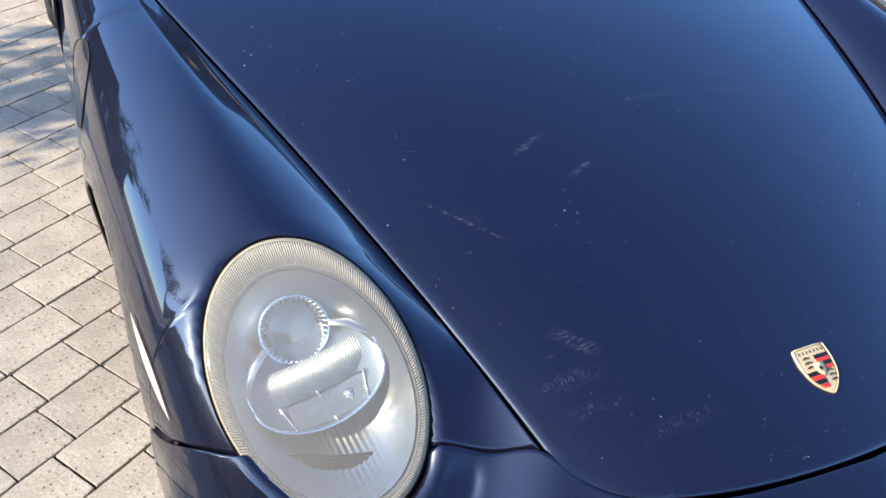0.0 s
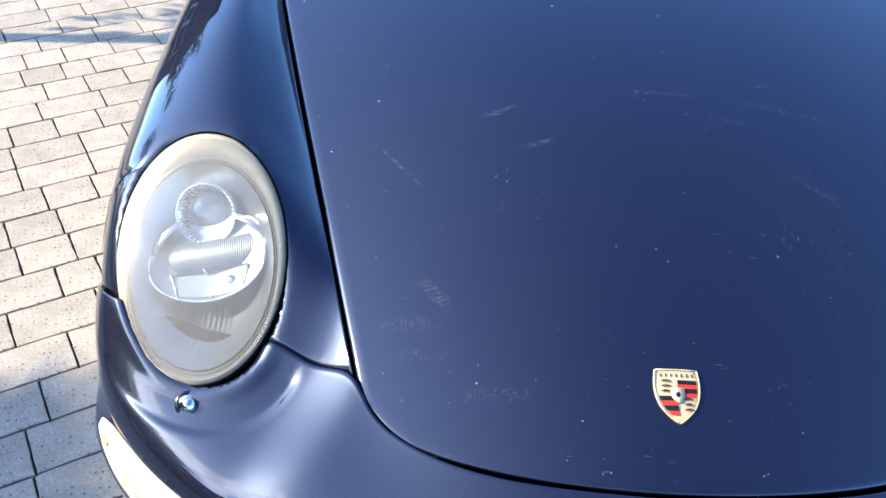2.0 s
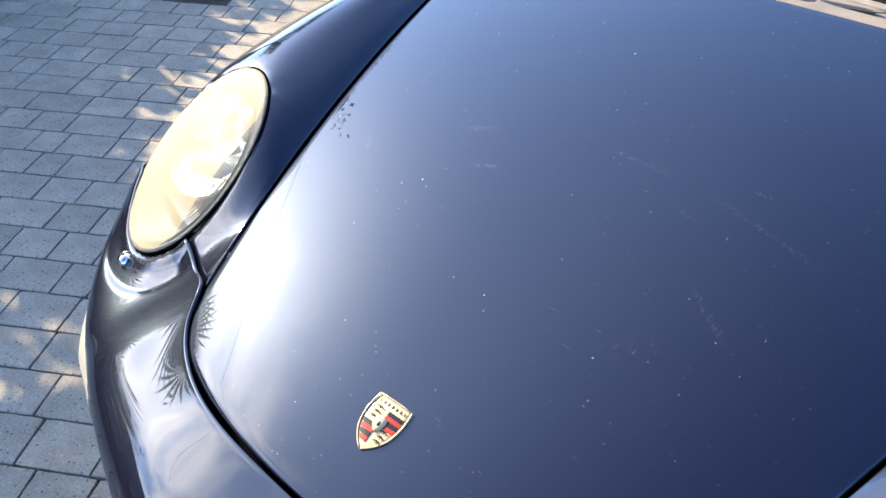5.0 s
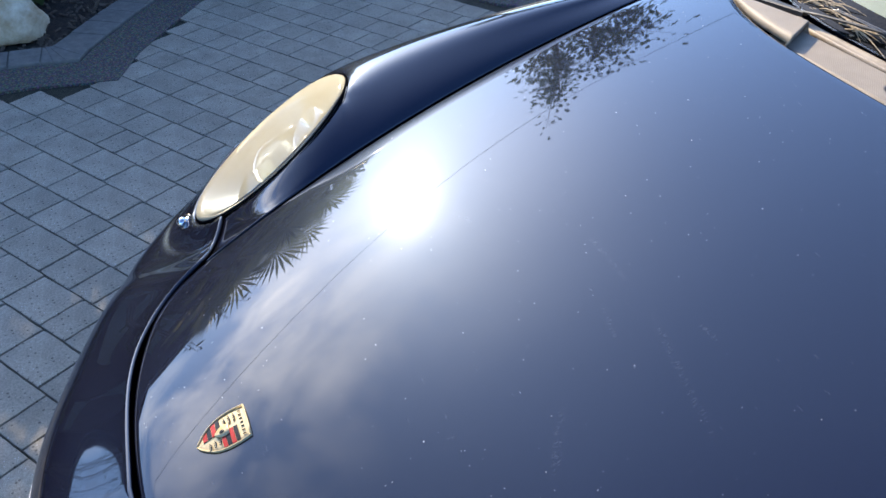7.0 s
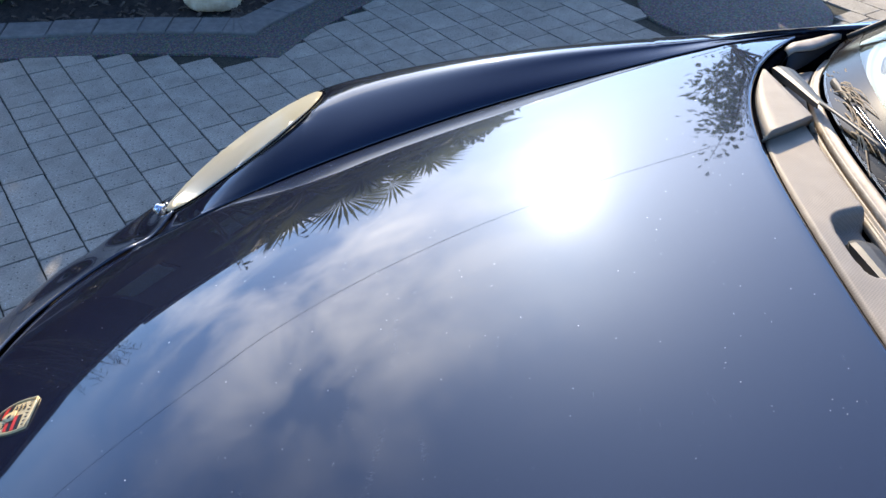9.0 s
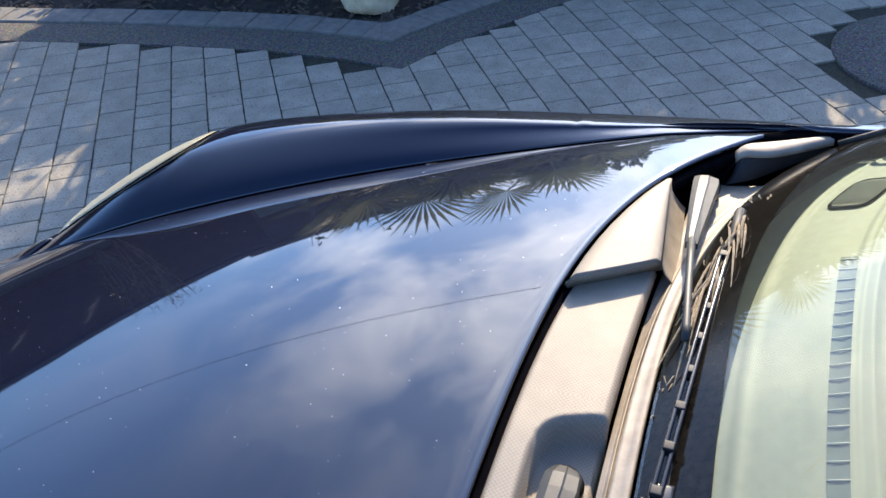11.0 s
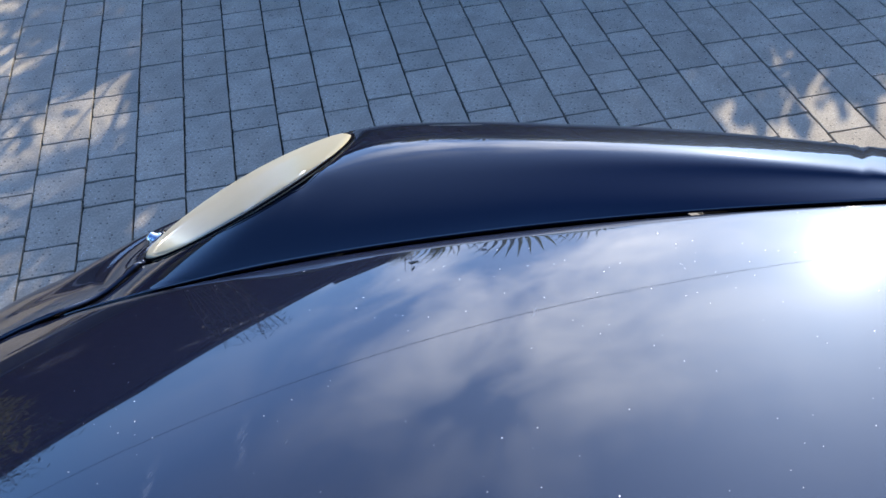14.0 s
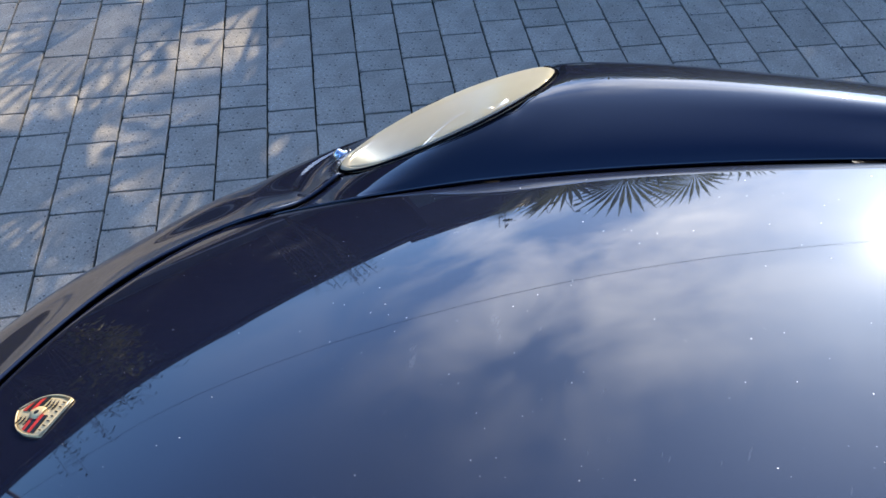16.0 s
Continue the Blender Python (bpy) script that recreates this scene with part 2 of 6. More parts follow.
def paint_material(name="metallic_blue_paint", dust=True):
    k = Nodes(name, (0.0040, 0.0041, 0.0108), 0.5, 0.0, Specular_IOR_Level=0.0, Coat_Weight=1.0, Coat_Roughness=0.03, Coat_IOR=1.70)
    flake = k.voronoi(2200, output="Color")
    tone = k.mix(0.10, (0.0040, 0.0041, 0.0108), flake, "OVERLAY")
    if dust:
        dist = k.voronoi(46)
        pick = k.n("ShaderNodeSeparateColor")
        k.link(k.voronoi(46, output="Color"), pick.inputs["Color"])
        small = k.math("LESS_THAN", dist, k.math("MULTIPLY", pick.outputs["Green"], 0.042))
        chosen = k.math("GREATER_THAN", pick.outputs["Red"], 0.62)
        speck = k.math("MULTIPLY", small, chosen)
        # finer dust between the larger grains
        grain = k.n("ShaderNodeSeparateColor")
        k.link(k.voronoi(130, output="Color"), grain.inputs["Color"])
        tiny = k.math("LESS_THAN", k.voronoi(130), k.math("MULTIPLY", grain.outputs["Green"], 0.105))
        drift = k.ramp(k.noise(5, 3, 0.6), [(0.40, 0.93), (0.64, 0.62)])
        speck = k.math("MAXIMUM", speck, k.math("MULTIPLY", k.math("MULTIPLY", tiny, k.math("GREATER_THAN", grain.outputs["Red"], drift)), 0.40))
        # faint wiped smears of dried water
        smear = k.ramp(k.noise(9, 6, 0.7, (1, 0.35, 1)), [(0.58, 0.0), (0.8, 1.0)])
        fine = k.ramp(k.noise(160, 2, 0.6, (1, 0.3, 1)), [(0.55, 0.0), (0.75, 1.0)])
        film = k.math("MULTIPLY", k.math("MULTIPLY", smear, fine), 0.04)
        # wiped streaks and hairline scratches, each along its own line
        ticks = k.ramp(k.noise(210, 3, 0.75, (1.6, 0.45, 1)), [(0.50, 0.0), (0.68, 1.0)])
        hairs = k.ramp(k.noise(120, 2, 0.6, (0.5, 2.2, 1)), [(0.42, 0.0), (0.62, 1.0)])
        nick = k.ramp(k.noise(75, 2, 0.5, (0.5, 2.6, 1)), [(0.70, 0.0), (0.75, 1.0)])
        patch = k.ramp(k.noise(6, 2, 0.5), [(0.48, 0.0), (0.66, 1.0)])
        film = k.math("MAXIMUM", film, k.math("MULTIPLY", k.math("MULTIPLY", nick, patch), 0.05))
        for p, q, wide, share, grain in STREAKS:
            film = k.math("MAXIMUM", film, k.math("MULTIPLY", k.math("MULTIPLY", k.streak(p, q, wide), hairs if grain else ticks), 0.25 * share))
        tone = k.mix(film, tone, (0.5, 0.52, 0.55))
        tone = k.mix(speck, tone, (0.75, 0.75, 0.72))
        k.link(k.math("SUBTRACT", 1.0, speck), k.b.inputs["Coat Weight"])
        k.link(k.math("ADD", 0.025, k.math("MULTIPLY", smear, 0.03)), k.b.inputs["Coat Roughness"])
    k.color(tone)
    # wax film, blue metal flakes glinting widely round the mirrored sun, and imitated lens glare
    surf = k.b.outputs[0]
    # the lens glare round the sun's mirror image is built into these lobes
    for rough, share, tint in ((0.17, 0.0028, (0.86, 0.92, 1.0, 1)), (0.34, 0.0066, (0.42, 0.64, 1.0, 1)), (0.52, 0.0058, (0.54, 0.72, 1.0, 1))):
        haze = k.n("ShaderNodeBsdfGlossy", Roughness=rough)
        haze.inputs["Color"].default_value = tint
        mx = k.n("ShaderNodeMixShader", Fac=share)
        k.link(surf, mx.inputs[1])
        k.link(haze.outputs[0], mx.inputs[2])
        surf = mx.outputs[0]
    k.link(surf, k.out.inputs["Surface"])
    return k.m


def paver_material(name, per_island):
    k = Nodes(name, (0.4, 0.37, 0.33), 0.9)
    rnd = k.island() if per_island else k.random()
    tone = k.ramp(rnd, [(0.0, (0.335, 0.305, 0.240)), (0.5, (0.368, 0.335, 0.264)), (1.0, (0.405, 0.368, 0.290))])
    stain = k.ramp(k.noise(9, 6, 0.68), [(0.3, 0.74), (0.68, 1.10)])
    grain = k.ramp(k.noise(420, 3, 0.7), [(0.3, 0.70), (0.7, 1.18)])
    pick = k.n("ShaderNodeSeparateColor")
    k.link(k.voronoi(75, output="Color"), pick.inputs["Color"])
    hole = k.math("LESS_THAN", k.voronoi(75), k.math("MULTIPLY", k.math("SUBTRACT", pick.outputs["Blue"], 0.42), 0.42))
    pits = k.math("SUBTRACT", 1.0, k.math("MULTIPLY", hole, 0.75))
    c = k.mix(1.0, tone, stain, "MULTIPLY")
    c = k.mix(1.0, c, grain, "MULTIPLY")
    c = k.mix(1.0, c, k.ramp(k.noise(150, 4, 0.75), [(0.32, 0.72), (0.62, 1.14)]), "MULTIPLY")
    c = k.mix(0.75, c, pits, "MULTIPLY")
    grit = k.math("LESS_THAN", k.voronoi(130), 0.16)
    pale = k.n("ShaderNodeSeparateColor")
    k.link(k.voronoi(130, output="Color"), pale.inputs["Color"])
    c = k.mix(k.math("MULTIPLY", grit, k.math("GREATER_THAN", pale.outputs["Red"], 0.90)), c, (0.62, 0.6, 0.56))
    k.color(c)
    k.bump(k.math("ADD", k.math("MULTIPLY", k.noise(420, 3, 0.7), 0.5), k.noise(60, 4)), 0.5, 0.003)
    return k.m


def stone_material(name, dark, light, scale, rough=0.9, pebble=0):
    k = Nodes(name, light, rough)
    c = k.ramp(k.noise(scale, 6, 0.65), [(0.3, dark), (0.7, light)])
    if pebble:
        v = k.voronoi(pebble, output="Color")
        c = k.mix(0.45, c, v, "SOFT_LIGHT")
        gap = k.ramp(k.voronoi(pebble), [(0.25, 1.0), (0.6, 0.5)])
        c = k.mix(1.0, c, gap, "MULTIPLY")
        k.bump(k.voronoi(pebble), -0.8, 0.006)
    else:
        k.bump(k.noise(scale * 6, 5), 0.5, 0.006)
    k.color(c)
    return k.m


def plain_material(name, color, rough, metal=0.0, vary=0.12, scale=60, bump=0.0, **more):
    k = Nodes(name, color, rough, metal, **more)
    lo = tuple(max(0, c * (1 - vary)) for c in color)
    hi = tuple(min(1, c * (1 + vary)) for c in color)
    k.color(k.ramp(k.noise(scale, 5, 0.6), [(0.3, lo), (0.7, hi)]))
    if bump:
        k.bump(k.noise(scale * 8, 3), bump, 0.001)
    return k.m


def glass_material(name, tint, haze, haze_color=(0.8, 0.82, 0.85), rough=0.02, ior=1.5, share=None, sheen=0.0):
    """A thin clear pane: it lets light straight through, mirrors by Fresnel, and carries a film of dust."""
    k = Nodes(name)
    clear = k.n("ShaderNodeBsdfTransparent")
    clear.inputs["Color"].default_value = (*tint, 1)
    gloss = k.n("ShaderNodeBsdfGlossy", Roughness=rough)
    film = k.n("ShaderNodeBsdfDiffuse")
    film.inputs["Color"].default_value = (*haze_color, 1)
    fres = k.n("ShaderNodeFresnel", IOR=ior)
    a, b = k.n("ShaderNodeMixShader"), k.n("ShaderNodeMixShader")
    spread = k.ramp(k.noise(14, 5, 0.6), [(0.3, haze * 0.88), (0.7, haze * 1.12)])
    k.link(spread, a.inputs["Fac"])
    k.link(clear.outputs[0], a.inputs[1])
    k.link(film.outputs[0], a.inputs[2])
    if share is None:
        k.link(fres.outputs[0], b.inputs["Fac"])
    else:
        b.inputs["Fac"].default_value = share
    k.link(a.outputs[0], b.inputs[1])
    k.link(gloss.outputs[0], b.inputs[2])
    if sheen:
        # a matt, weathered skin that glares at a flat angle
        matt = k.n("ShaderNodeBsdfGlossy", Roughness=0.85)
        matt.inputs["Color"].default_value = (0.86, 0.80, 0.56, 1)
        c = k.n("ShaderNodeMixShader")
        k.link(k.math("MULTIPLY", fres.outputs[0], sheen), c.inputs["Fac"])
        k.link(b.outputs[0], c.inputs[1])
        k.link(matt.outputs[0], c.inputs[2])
        b = c
    k.link(b.outputs[0], k.out.inputs["Surface"])
    return k.m


def weave_material(name, color):
    """Moulded plastic with a fine basket-weave grain."""
    k = Nodes(name, color, 0.62, Specular_IOR_Level=0.6)
    v = k.n("ShaderNodeTexChecker", Scale=420)
    k.link(k.co.outputs["Object"], v.inputs["Vector"])
    k.bump(v.outputs["Fac"], 0.8, 0.0012)
    c = k.ramp(k.noise(22, 5, 0.6), [(0.3, tuple(q * 0.82 for q in color)), (0.7, color)])
    k.color(k.mix(0.32, c, v.outputs["Color"], "MULTIPLY"))
    return k.m


PAINT = paint_material()
PAINT_PLAIN = paint_material("metallic_blue_paint_clean", dust=False)
BLACK = plain_material("black_rubber", (0.012, 0.012, 0.013), 0.6, vary=0.3, scale=40, bump=0.2)
BLACK_GLOSS = plain_material("black_gloss_plastic", (0.01, 0.01, 0.011), 0.22, vary=0.3)
# near-black that puts the shade of gaps and hollows into the colour
DARK_VOID = plain_material("inner_shade_black", (0.004, 0.004, 0.005), 0.9, Specular_IOR_Level=0.0)
SEAL = plain_material("matt_black_seal", (0.004, 0.004, 0.005), 0.9, vary=0.3, Specular_IOR_Level=0.0)
TYRE = plain_material("tyre_rubber", (0.02, 0.02, 0.02), 0.85, vary=0.3, scale=30, bump=0.4)
CHROME = plain_material("chrome", (0.8, 0.8, 0.8), 0.06, 1.0, vary=0.05)
ALLOY = plain_material("silver_alloy", (0.6, 0.6, 0.6), 0.28, 0.9, vary=0.06)
GOLD = plain_material("gold_enamel", (0.60, 0.47, 0.25), 0.36, 0.35, vary=0.15, scale=300)
RED = plain_material("red_enamel", (0.42, 0.03, 0.02), 0.35, vary=0.15, Specular_IOR_Level=0.3)
ENAMEL_BLACK = plain_material("black_enamel", (0.010, 0.010, 0.010), 0.35, Specular_IOR_Level=0.3)
COWL = weave_material("textured_cowl_plastic", (0.36, 0.300, 0.220))
COWL_SMOOTH = plain_material("cowl_plastic_smooth", (0.30, 0.25, 0.185), 0.58, vary=0.25, scale=35, bump=0.2, Specular_IOR_Level=0.6)
LENS = glass_material("headlamp_lens_plastic", (0.94, 0.94, 0.90), 0.15, (0.60, 0.60, 0.53), 0.08, 1.4, 0.014, 0.24)
BEAM_GLASS = glass_material("beam_pane_glass", (0.90, 0.94, 0.95), 0.04, (0.6, 0.64, 0.66), 0.03, 1.5)
LAMP_CLEAR = glass_material("lamp_lens_plastic", (0.95, 0.96, 0.97), 0.6, (0.50, 0.485, 0.43), 0.1, 1.35, 0.06)
SCREEN = glass_material("windscreen_glass", (0.60, 0.71, 0.65), 0.03, (0.75, 0.82, 0.78))
SIDE_GLASS = glass_material("side_window_glass", (0.35, 0.42, 0.38), 0.02)
LAMP_BACK = plain_material("white_lamp_back", (0.72, 0.70, 0.63), 0.5, vary=0.06)
MASK = plain_material("grey_lamp_mask", (0.19, 0.23, 0.25), 0.36, 0.9, vary=0.1)
BEZEL = plain_material("silver_bezel", (0.215, 0.205, 0.17), 0.40, 0.5, vary=0.08)
REFLECTOR = plain_material("silver_reflector", (0.23, 0.26, 0.28), 0.30, 0.88, vary=0.08)
PROJECTOR = plain_material("projector_glass", (0.13, 0.17, 0.19), 0.06, 0.25, vary=0.1, Coat_Weight=0.8)
DASH = plain_material("pale_dashboard_leather", (0.37, 0.39, 0.34), 0.6, vary=0.08, scale=90, bump=0.3)
SLOT = plain_material("blue_grey_vent", (0.09, 0.14, 0.16), 0.6, vary=0.2, scale=200)
GRILLE = plain_material("grey_speaker_mesh", (0.055, 0.066, 0.064), 0.6, vary=0.3, scale=400)
FRIT = plain_material("black_ceramic_band", (0.010, 0.0085, 0.0065), 0.12, vary=0.6, scale=120, Specular_IOR_Level=0.12)
WIPER = plain_material("worn_black_steel", (0.030, 0.032, 0.031), 0.5, 0.0, vary=0.3, scale=80, Specular_IOR_Level=0.35)
LITTER = plain_material("dry_plant_litter", (0.33, 0.26, 0.17), 0.8, vary=0.5, scale=200)
ORANGE = plain_material("amber_plastic", (0.7, 0.2, 0.02), 0.3)
PLATE = plain_material("white_plate", (0.75, 0.75, 0.72), 0.35, vary=0.04)
PAVER = paver_material("concrete_paver", False)
PAVER_FIELD = paver_material("concrete_paver_field", True)
SAND = stone_material("joint_sand", (0.010, 0.012, 0.006), (0.045, 0.045, 0.028), 60)
AGGREGATE = stone_material("exposed_aggregate", (0.075, 0.072, 0.066), (0.22, 0.205, 0.18), 90, pebble=120)
SLAB = stone_material("edging_slab", (0.14, 0.135, 0.12), (0.23, 0.22, 0.195), 25)
SOIL_AND_SHADE = stone_material("bark_soil_and_hedge_shade", (0.012, 0.009, 0.007), (0.06, 0.042, 0.03), 35)
BARK = stone_material("tree_bark", (0.05, 0.035, 0.025), (0.15, 0.11, 0.08), 30)
ROCK = stone_material("sandstone_rock", (0.40, 0.27, 0.14), (0.80, 0.70, 0.52), 12)
FAR_GROUND = stone_material("far_ground", (0.06, 0.065, 0.04), (0.12, 0.12, 0.08), 0.6)
PALE_WALL = stone_material("pale_house_render", (0.40, 0.39, 0.37), (0.52, 0.51, 0.48), 3)
BRICK_BROWN = stone_material("brown_house_brick", (0.045, 0.024, 0.018), (0.08, 0.042, 0.03), 6)
ROOF_TILE = stone_material("brown_roof_tiles", (0.025, 0.017, 0.015), (0.05, 0.034, 0.03), 9)


def leaf_material(name, dark, light, through_light=0.3):
    k = Nodes(name, light, 0.5)
    c = k.ramp(k.island(), [(0.0, dark), (1.0, light)])
    k.color(c)
    tr = k.n("ShaderNodeBsdfTranslucent")
    k.link(c, tr.inputs["Color"])
    mx = k.n("ShaderNodeMixShader", Fac=through_light)
    k.link(k.b.outputs[0], mx.inputs[1])
    k.link(tr.outputs[0], mx.inputs[2])
    k.link(mx.outputs[0], k.out.inputs["Surface"])
    return k.m


LEAF = leaf_material("green_leaves", (0.025, 0.045, 0.015), (0.09, 0.12, 0.035))
LEAF_YELLOW = leaf_material("yellow_green_leaves", (0.10, 0.11, 0.02), (0.25, 0.23, 0.05))
PALM_LEAF = leaf_material("palm_leaves", (0.06, 0.08, 0.02), (0.22, 0.23, 0.07), 0.55)


# ---------------------------------------------------------------- building helpers
def part(name, data, material, parent=None, label="", smooth=True):
    """Links a bmesh or a (vertices, faces) pair as one mesh object."""
    me = bpy.data.meshes.new(name)
    if isinstance(data, bmesh.types.BMesh):
        data.to_mesh(me)
        data.free()
    else:
        me.from_pydata([tuple(map(float, v)) for v in data[0]], [], data[1])
    if smooth:
        me.shade_smooth()
    me.materials.append(material)
    ob = new(name, me)
    ob.parent = parent
    return tagged(ob, label)


def grid(fn, us, vs, flip=False):
    """Vertices and quads of a sheet fn(u, v)."""
    nv = len(vs)
    verts = [fn(u, v) for u in us for v in vs]
    faces = []
    for i in range(len(us) - 1):
        for j in range(nv - 1):
            q = (i * nv + j, (i + 1) * nv + j, (i + 1) * nv + j + 1, i * nv + j + 1)
            faces.append(q[::-1] if flip else q)
    return verts, faces


def solid(ob, thick, offset=-1.0):
    m = ob.modifiers.new("thickness", "SOLIDIFY")
    m.thickness, m.offset = thick, offset
    return ob


def spline(xs, ys):
    """A natural cubic spline through a few design stations, straight beyond its ends."""
    xs, ys = np.array(xs, float), np.array(ys, float)
    n = len(xs)
    hs = np.diff(xs)
    a = np.eye(n)
    r = np.zeros(n)
    for i in range(1, n - 1):
        a[i, i - 1], a[i, i], a[i, i + 1] = hs[i - 1], 2 * (hs[i - 1] + hs[i]), hs[i]
        r[i] = 6 * ((ys[i + 1] - ys[i]) / hs[i] - (ys[i] - ys[i - 1]) / hs[i - 1])
    m = np.linalg.solve(a, r)

    def at(x):
        i = min(max(int(np.searchsorted(xs, x)) - 1, 0), n - 2)
        h, t = hs[i], x - xs[i]
        slope = (ys[i + 1] - ys[i]) / h - h * (2 * m[i] + m[i + 1]) / 6
        if t < 0:
            return float(ys[i] + slope * t)
        if t > h:
            end = (ys[i + 1] - ys[i]) / h + h * (m[i] + 2 * m[i + 1]) / 6
            return float(ys[i + 1] + end * (t - h))
        return float(ys[i] + slope * t + m[i] / 2 * t * t + (m[i + 1] - m[i]) / (6 * h) * t ** 3)

    return at


def box(bm, lo, hi, bevel=0.0, m=None):
    """Adds a box between two corners, its edges bevelled, turned by m."""
    c = [(a + b) / 2 for a, b in zip(lo, hi)]
    s = [b - a for a, b in zip(lo, hi)]
    mat = Matrix.LocRotScale(c, None, s)
    made = bmesh.ops.create_cube(bm, size=1.0, matrix=mat)
    vs = made["verts"]
    if bevel:
        es = list({e for v in vs for e in v.link_edges})
        out = bmesh.ops.bevel(bm, geom=es, offset=bevel, segments=2, affect="EDGES", profile=0.7)
        vs = list({v for f in out["faces"] for v in f.verts} | {v for v in vs if v.is_valid})
    if m is not None:
        bmesh.ops.transform(bm, matrix=m, verts=vs)
    return vs


def tube(path, radius, sides=8, flat=1.0, up=Vector((0, 0, 1))):
    """Vertices and faces of a closed tube along a path; radius may be a list; flat squeezes it along up."""
    path = [Vector(p) for p in path]
    rs = radius if isinstance(radius, (list, tuple)) else [radius] * len(path)
    verts, faces = [], []
    for i, p in enumerate(path):
        d = (path[min(i + 1, len(path) - 1)] - path[max(i - 1, 0)]).normalized()
        s = d.cross(up)
        s = s.normalized() if s.length > 1e-4 else Vector((1, 0, 0))
        u = s.cross(d).normalized()
        for j in range(sides):
            a = 2 * math.pi * j / sides
            verts.append(p + s * math.cos(a) * rs[i] + u * math.sin(a) * rs[i] * flat)
    n = len(path)
    for i in range(n - 1):
        for j in range(sides):
            k = (j + 1) % sides
            faces.append((i * sides + j, i * sides + k, (i + 1) * sides + k, (i + 1) * sides + j))
    faces.append(tuple(range(sides))[::-1])
    faces.append(tuple((n - 1) * sides + j for j in range(sides)))
    return verts, faces


def joined(pieces):
    verts, faces = [], []
    for v, f in pieces:
        o = len(verts)
        verts.extend(v)
        faces.extend(tuple(o + i for i in q) for q in f)
    return verts, faces


def lathe(profile, m, sides=32):
    """A turned body: profile of (radius, height) along the local z axis of m."""
    verts, faces = [], []
    for r, z in profile:
        for j in range(sides):
            a = 2 * math.pi * j / sides
            verts.append(m @ Vector((r * math.cos(a), r * math.sin(a), z)))
    for i in range(len(profile) - 1):
        for j in range(sides):
            k = (j + 1) % sides
            faces.append((i * sides + j, i * sides + k, (i + 1) * sides + k, (i + 1) * sides + j))
    return verts, faces


# ---------------------------------------------------------------- the car's surfaces
# x to the viewer's right of someone facing the nose, y from the nose backwards, z up.
def edge_x(y):
    s = y - 0.7
    return 0.541 + 0.285 * s - 0.025 * s * s - 0.027 * s ** 3


def edge_z(y):
    s = min(y - 0.7, 0.75)
    return 0.7315 + 0.262 * s - 0.165 * s * s + 0.069 * s ** 3 + 0.05 * max(0.0, y - 1.45)


def spine_z(y):
    return 0.505 + 0.5447 * y - 0.2677 * y * y + 0.0571 * y ** 3


def bonnet_z(x, y):
    a = min(abs(x) / edge_x(y), 1.3)
    return spine_z(y) - (spine_z(y) - edge_z(y)) * a ** 2.2


def front_y(x):
    x = abs(x)
    return 0.160 + 0.44 * x * x + 0.76 * x ** 4 + 4.5 * max(0.0, x - 0.34) ** 2


def rear_y(x):
    return 1.365 + 0.12 * x * x + 0.54 * x ** 4


GAP = 0.0022


def bonnet_point(a, b, inset=GAP, drop=0.0):
    """a from -1 to 1 across, b from 0 at the nose to 1 at the cowl."""
    y = 0.17 + b * 1.2
    for _ in range(14):
        x = a * (edge_x(y) - inset)
        y0, y1 = front_y(x) + inset, rear_y(x) - inset
        y = y0 + b * (y1 - y0)
    d = min((1 - abs(a)) * edge_x(y), b * (y1 - y0), (1 - b) * (y1 - y0))
    roll = 0.0035 * max(0.0, 1 - d / 0.007) ** 2
    return Vector((x, y, bonnet_z(x, y) - roll - drop))


def dense(n, fine=(0.0, 0.0015, 0.0035, 0.007, 0.018)):
    """Even steps from 0 to 1 with finer ones near both ends."""
    mid = [0.018 + (1 - 0.036) * i / n for i in range(1, n)]
    return list(fine) + mid + [1 - f for f in reversed(fine)]


crest_x = spline([0.33, 0.50, 0.59, 0.67, 0.75, 0.85, 1.0, 1.2, 1.5, 1.8], [0.59, 0.616, 0.656, 0.703, 0.724, 0.734, 0.741, 0.752, 0.765, 0.766])
crest_z = spline([0.33, 0.42, 0.50, 0.59, 0.67, 0.75, 0.85, 1.0, 1.2, 1.37, 1.55, 1.8],
                 [0.562, 0.625, 0.686, 0.744, 0.7785, 0.7985, 0.8170, 0.8385, 0.8535, 0.8600, 0.8715, 0.882])
side_x = spline([0.40, 0.45, 0.55, 0.65, 0.8, 1.0, 1.25, 1.5, 1.8], [0.815, 0.842, 0.872, 0.890, 0.901, 0.905, 0.901, 0.890, 0.880])
AXLE, ARCH, WHEEL_Z = 0.98, 0.345, 0.32


def arch_bottom(y, axle=AXLE, sill=0.20):
    d = abs(y - axle)
    return max(sill, WHEEL_Z + math.sqrt(ARCH ** 2 - d * d)) if d < ARCH else sill


